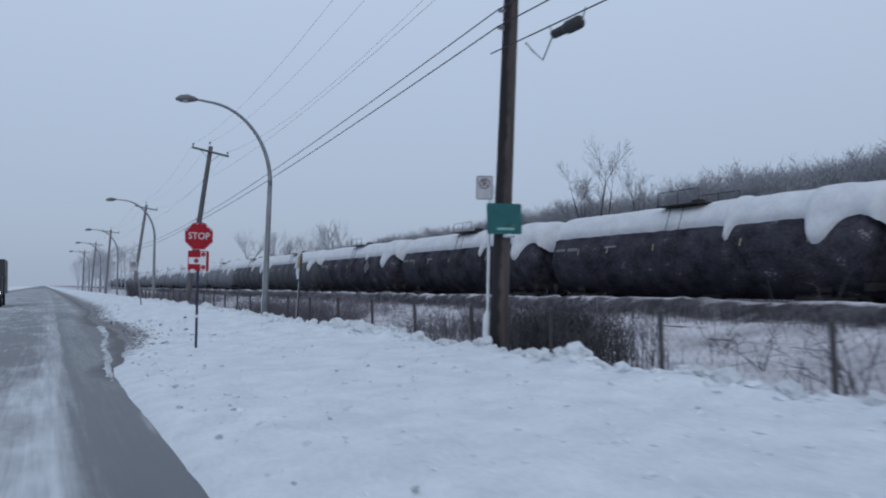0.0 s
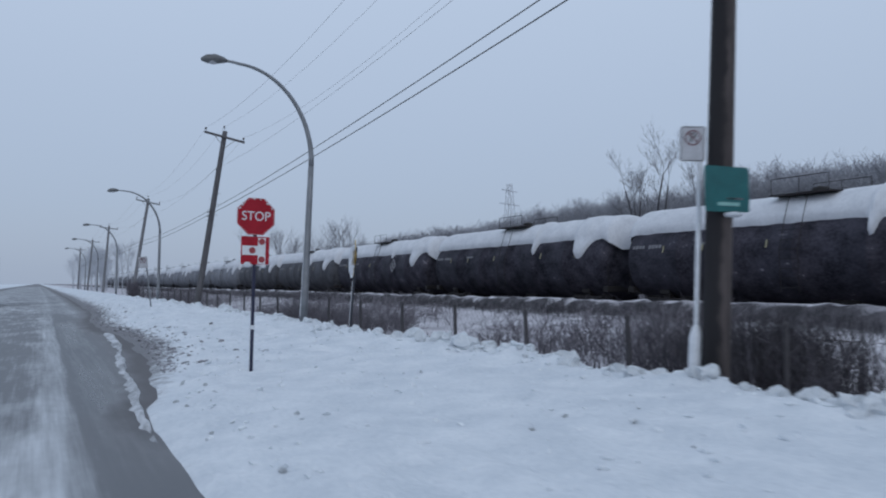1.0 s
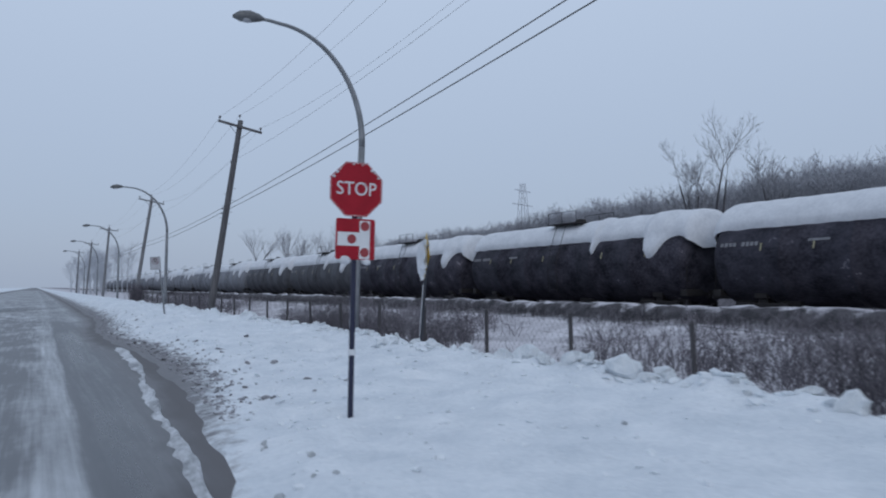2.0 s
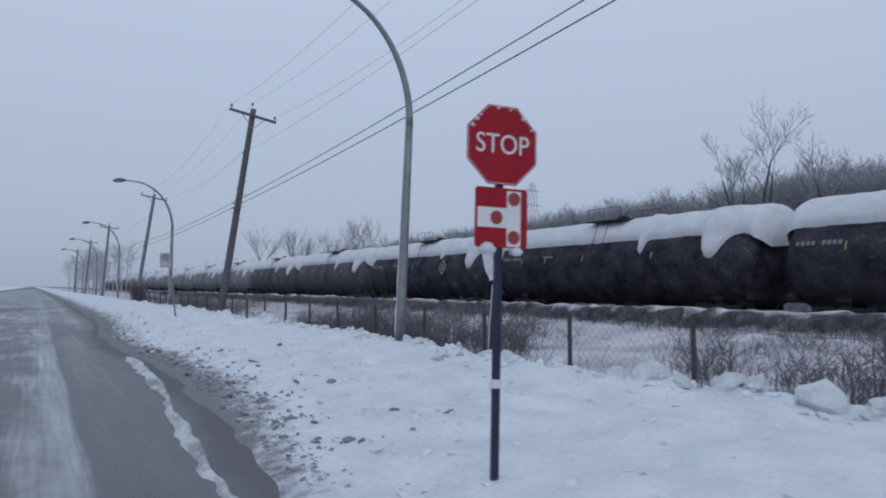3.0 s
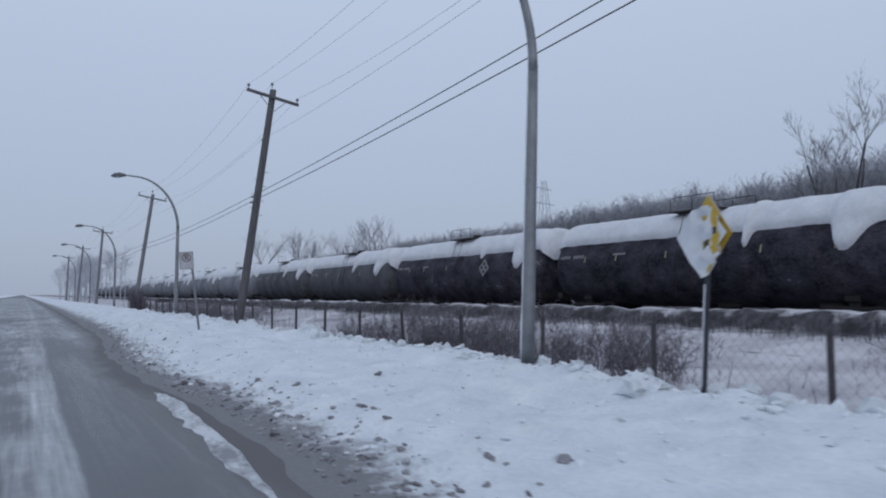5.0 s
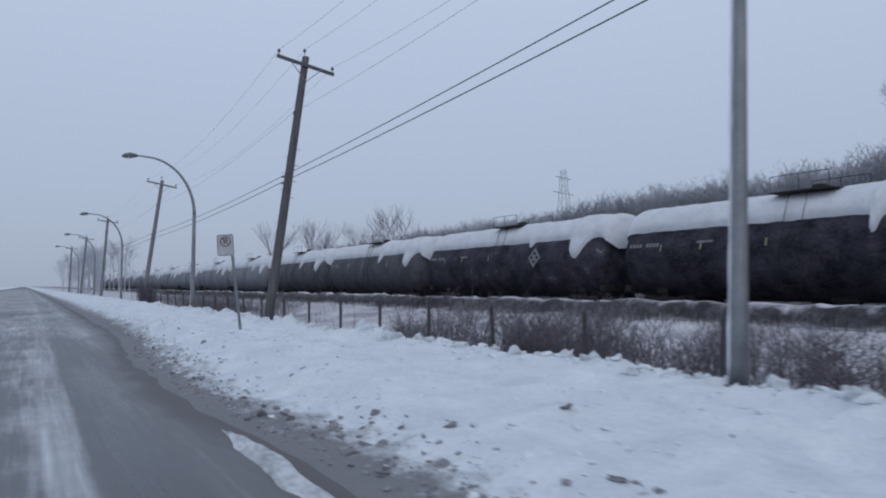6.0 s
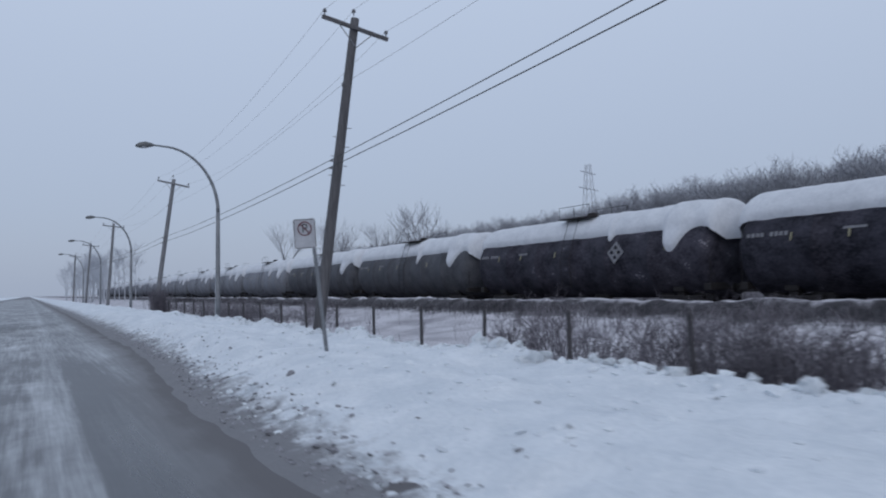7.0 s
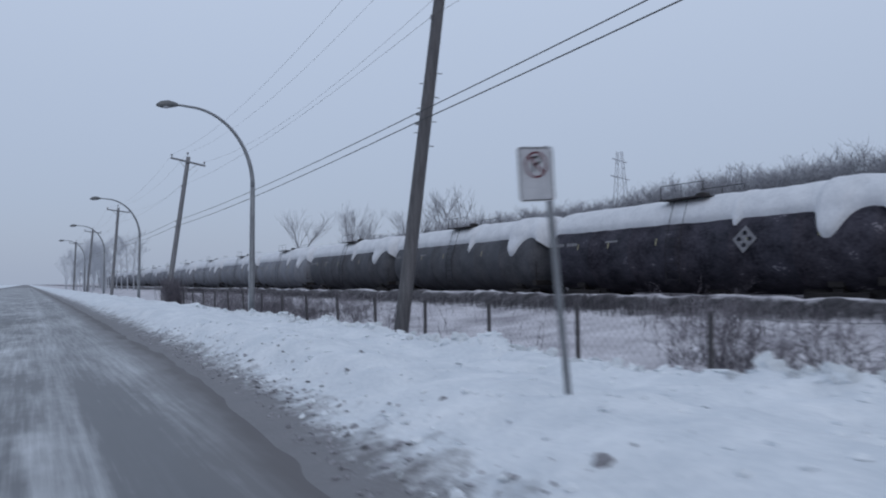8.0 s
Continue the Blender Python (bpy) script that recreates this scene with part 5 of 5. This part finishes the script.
# The brush beyond the track is added to block bright gaps under the train.
brush("gap_filling_brush", 2200, lambda r: (r.uniform(25.2, 28.5), r.uniform(-5, 150), 1.0), "low dark brush added beyond the track to darken gaps under the train", 46, 0.5, 1.25, DARK_BRUSH)


def shrubs(name, count, place, label, seed, mat, tall=1.0):
    """Arching many-stemmed bare bushes, each stem forked and forked again."""
    r = random.Random(seed)
    vs, fs = [], []

    def twig(pts, a, b):
        v, f = tube_data(pts, [a + (b - a) * k / (len(pts) - 1) for k in range(len(pts))], 3, False)
        i = len(vs)
        vs.extend(v)
        fs.extend(tuple(i + k for k in q) for q in f)

    def bough(p, d, length, rad, level):
        pts = [p]
        for k in range(3):
            d = (d + Vector((r.gauss(0, 0.22), r.gauss(0, 0.22), r.uniform(-0.28, 0.12)))).normalized()
            pts.append(pts[-1] + d * length / 3)
        if level:
            twig([pts[0], pts[2], pts[3]] if level == 1 else [pts[0], pts[3]], rad, rad * 0.45)
        else:
            twig(pts, rad, rad * 0.45)
        if level < 2:
            for _ in range(4 if level == 0 else 3):
                i = r.randrange(1, 4)
                out = (d + Vector((r.gauss(0, 0.6), r.gauss(0, 0.6), r.gauss(0.1, 0.3)))).normalized()
                bough(pts[i], out, length * r.uniform(0.35, 0.6), rad * 0.55, level + 1)

    for _ in range(count):
        x, y, s = place(r)
        p = Vector((x, y, hz(x, y) - 0.05))
        for _ in range(r.randrange(4, 8)):
            a = r.uniform(0, 6.28)
            tilt = r.uniform(0.1, 0.65)
            bough(p + Vector((r.gauss(0, 0.08), r.gauss(0, 0.08), 0)), Vector((math.cos(a) * tilt, math.sin(a) * tilt, 1)).normalized(), s * tall * r.uniform(0.55, 1.15), 0.011, 0)
    return tagged(new(name, mesh_of(name, vs, fs, mat)), label, "brush", kind="stuff")


shrubs("fence_shrubs", 190, by_fence, "bare arching dark shrubs tangled along the fence", 47, BRUSH)
shrubs("field_shrubs", 210, on_field, "bare rimed shrubs standing in the snowy field", 48, FIELD_BRUSH, 0.7)
brush("thicket", 1000, at_pole, "dense dark brown thicket at the foot of the utility pole", 44, 0.5, 1.3, DARK_BRUSH)
brush("dark_shrub", 300, lambda r: (8.3 + r.gauss(0, 0.35), 83.2 + r.gauss(0, 0.5), 1.3), "dark shrub at the foot of a far pole", 45, 0.6, 1.6)

# ---------------------------------------------------------------- snow clods

CLODS = []
for k in range(6):
    bm = lump(1.0, 90 + k, 0.72, 2, 0.9)
    me = bpy.data.meshes.new("snow_clod")
    bm.to_mesh(me)
    bm.free()
    CLODS.append(me)
DIRTY = [me.copy() for me in CLODS]
for me in CLODS:
    me.materials.append(SNOW)
for me in DIRTY:
    me.materials.append(CLOD)

rc = random.Random(77)
for k in range(205):
    x, y = rc.gauss(7.15, 0.15), rc.uniform(3, 62)
    s = rc.uniform(0.05, 0.13) * rc.choice((0.6, 0.8, 1, 1.4)) * (1.35 if 8 < y < 22 else 1.0)
    ob = new("snow_clod", CLODS[rc.randrange(6)])
    ob.matrix_basis = pose(x, y, hz(x, y) + 0.15 * s, rc.uniform(0, 40), rc.uniform(0, 40), rc.uniform(0, 360)) @ Matrix.Diagonal((s, s, s, 1))
    tagged(ob, "broken white snow clod on the bank crest", "snow clod", "snow clods on the bank")
for k in range(90):
    near = rc.random() < 0.75
    y = rc.uniform(3, 50)
    x = float(edge_x(y)) + 0.25 + abs(rc.gauss(0, 0.5)) if near else rc.uniform(3.4, 6.5)
    s = rc.uniform(0.014, 0.036)
    ob = new("snow_clod", CLODS[rc.randrange(6)])
    ob.matrix_basis = pose(x, y, hz(x, y) + 0.2 * s, rc.uniform(0, 40), rc.uniform(0, 40), rc.uniform(0, 360)) @ Matrix.Diagonal((s, s, s, 1))
    tagged(ob, "small loose snow clod thrown up by the plough", "snow clod", "snow clods on the bank")
for k in range(285):
    y = rc.uniform(18.5, 46) if k % 2 else rc.uniform(18.5, 30)
    x = float(edge_x(y)) + 0.2 + abs(rc.gauss(0, 0.6))
    s = rc.uniform(0.011, 0.032) * rc.choice((1, 1, 1.6))
    ob = new("dirty_clod", DIRTY[rc.randrange(6)])
    ob.matrix_basis = pose(x, y, hz(x, y) + 0.1 * s, rc.uniform(0, 40), rc.uniform(0, 40), rc.uniform(0, 360)) @ Matrix.Diagonal((s * 1.3, s * 1.3, s * 0.7, 1))
    tagged(ob, "grimy frozen slush clod at the road edge", "slush clod", "slush clods at the road edge")


def crumbs(name, meshes, count, place, small, big, seed, mat, label):
    """Countless small clods in one mesh."""
    r = random.Random(seed)
    shapes = [(np.array([tuple(v.co) for v in me.vertices]), np.array([tuple(p.vertices) for p in me.polygons])) for me in meshes]
    vs, fs, base = [], [], 0
    for _ in range(count):
        x, y = place(r)
        v, f = shapes[r.randrange(len(shapes))]
        s = small + (big - small) * r.random() ** 3
        m = np.array(Euler((r.uniform(0, 0.6), r.uniform(0, 0.6), r.uniform(0, 6.28))).to_matrix())
        vs.append((v * (s, s, s * 0.75)) @ m.T + (x, y, hz(x, y) + 0.15 * s))
        fs.append(f + base)
        base += len(v)
    return tagged(new(name, mesh_of(name, np.concatenate(vs), [tuple(map(int, q)) for q in np.concatenate(fs)], mat)), label, "snow crumbs", kind="stuff")


def on_bank(r):
    y = r.uniform(2, 52)
    return (float(edge_x(y)) + 0.4 + abs(r.gauss(0, 1.1)) if r.random() < 0.4 else r.uniform(3.4, 7.3)), y


def at_edge(r):
    y = r.uniform(17.5, 55)
    return float(edge_x(y)) + 0.12 + abs(r.gauss(0, 0.15 + 0.3 * min(1, (y - 17.5) / 5))), y


tiny = []
for k in range(4):
    bm = lump(1.0, 190 + k, 0.7, 1, 0.9)
    me = bpy.data.meshes.new("crumb")
    bm.to_mesh(me)
    bm.free()
    tiny.append(me)
crumbs("snow_crumbs", tiny, 2400, on_bank, 0.012, 0.055, 81, SNOW, "fine loose snow crumbs scattered over the bank")
crumbs("crest_crumbs", tiny, 1400, lambda r: (r.gauss(7.1, 0.22), r.uniform(2, 70)), 0.03, 0.10, 82, SNOW, "broken snow crumbs along the bank crest")
crumbs("slush_crumbs", tiny, 2300, at_edge, 0.008, 0.034, 83, CLOD, "grimy slush crumbs along the road edge")

# ---------------------------------------------------------------- oncoming truck, far up the road


def truck():
    ob = thing("truck", "dark box truck with lit headlights on the far lane", "truck", pose(-3.75, 62.0, 0.0))
    cab = part("cab", box((2.2, 1.7, 1.5), (0, 0.85, 1.55), 0.12), TRUCK_PAINT, ob)
    part("windscreen", box((1.9, 0.04, 0.7), (0, -0.005, 1.85), 0.01), GLASS_DARK, cab)
    part("bumper", box((2.2, 0.2, 0.35), (0, -0.05, 0.62), 0.05), UNDER, ob)
    part("cargo_box", box((2.4, 5.2, 2.6), (0, 4.5, 2.25), 0.04), TRUCK_PAINT, ob)
    for sx in (-0.85, 0.85):
        part("headlight", box((0.26, 0.06, 0.18), (sx, -0.02, 1.05), 0.02), LIT, ob, "lit white headlight")
        part("mirror", box((0.16, 0.08, 0.4), (sx * 1.45, 0.3, 1.95), 0.02), TRUCK_PAINT, ob)
        for y in (0.9, 5.6):
            s = 1 if sx > 0 else -1
            wheel = part("wheel", tube([(s * 0.82, y, 0.46), (s * 0.85, y, 0.46), (s * 1.05, y, 0.46), (s * 1.08, y, 0.46)], [0.4, 0.46, 0.46, 0.4], 18), RUBBER, ob)
            part("rim", tube([(s * 1.07, y, 0.46), (s * 1.095, y, 0.46)], [0.25, 0.2], 12), GALV, wheel)
    return ob


truck()
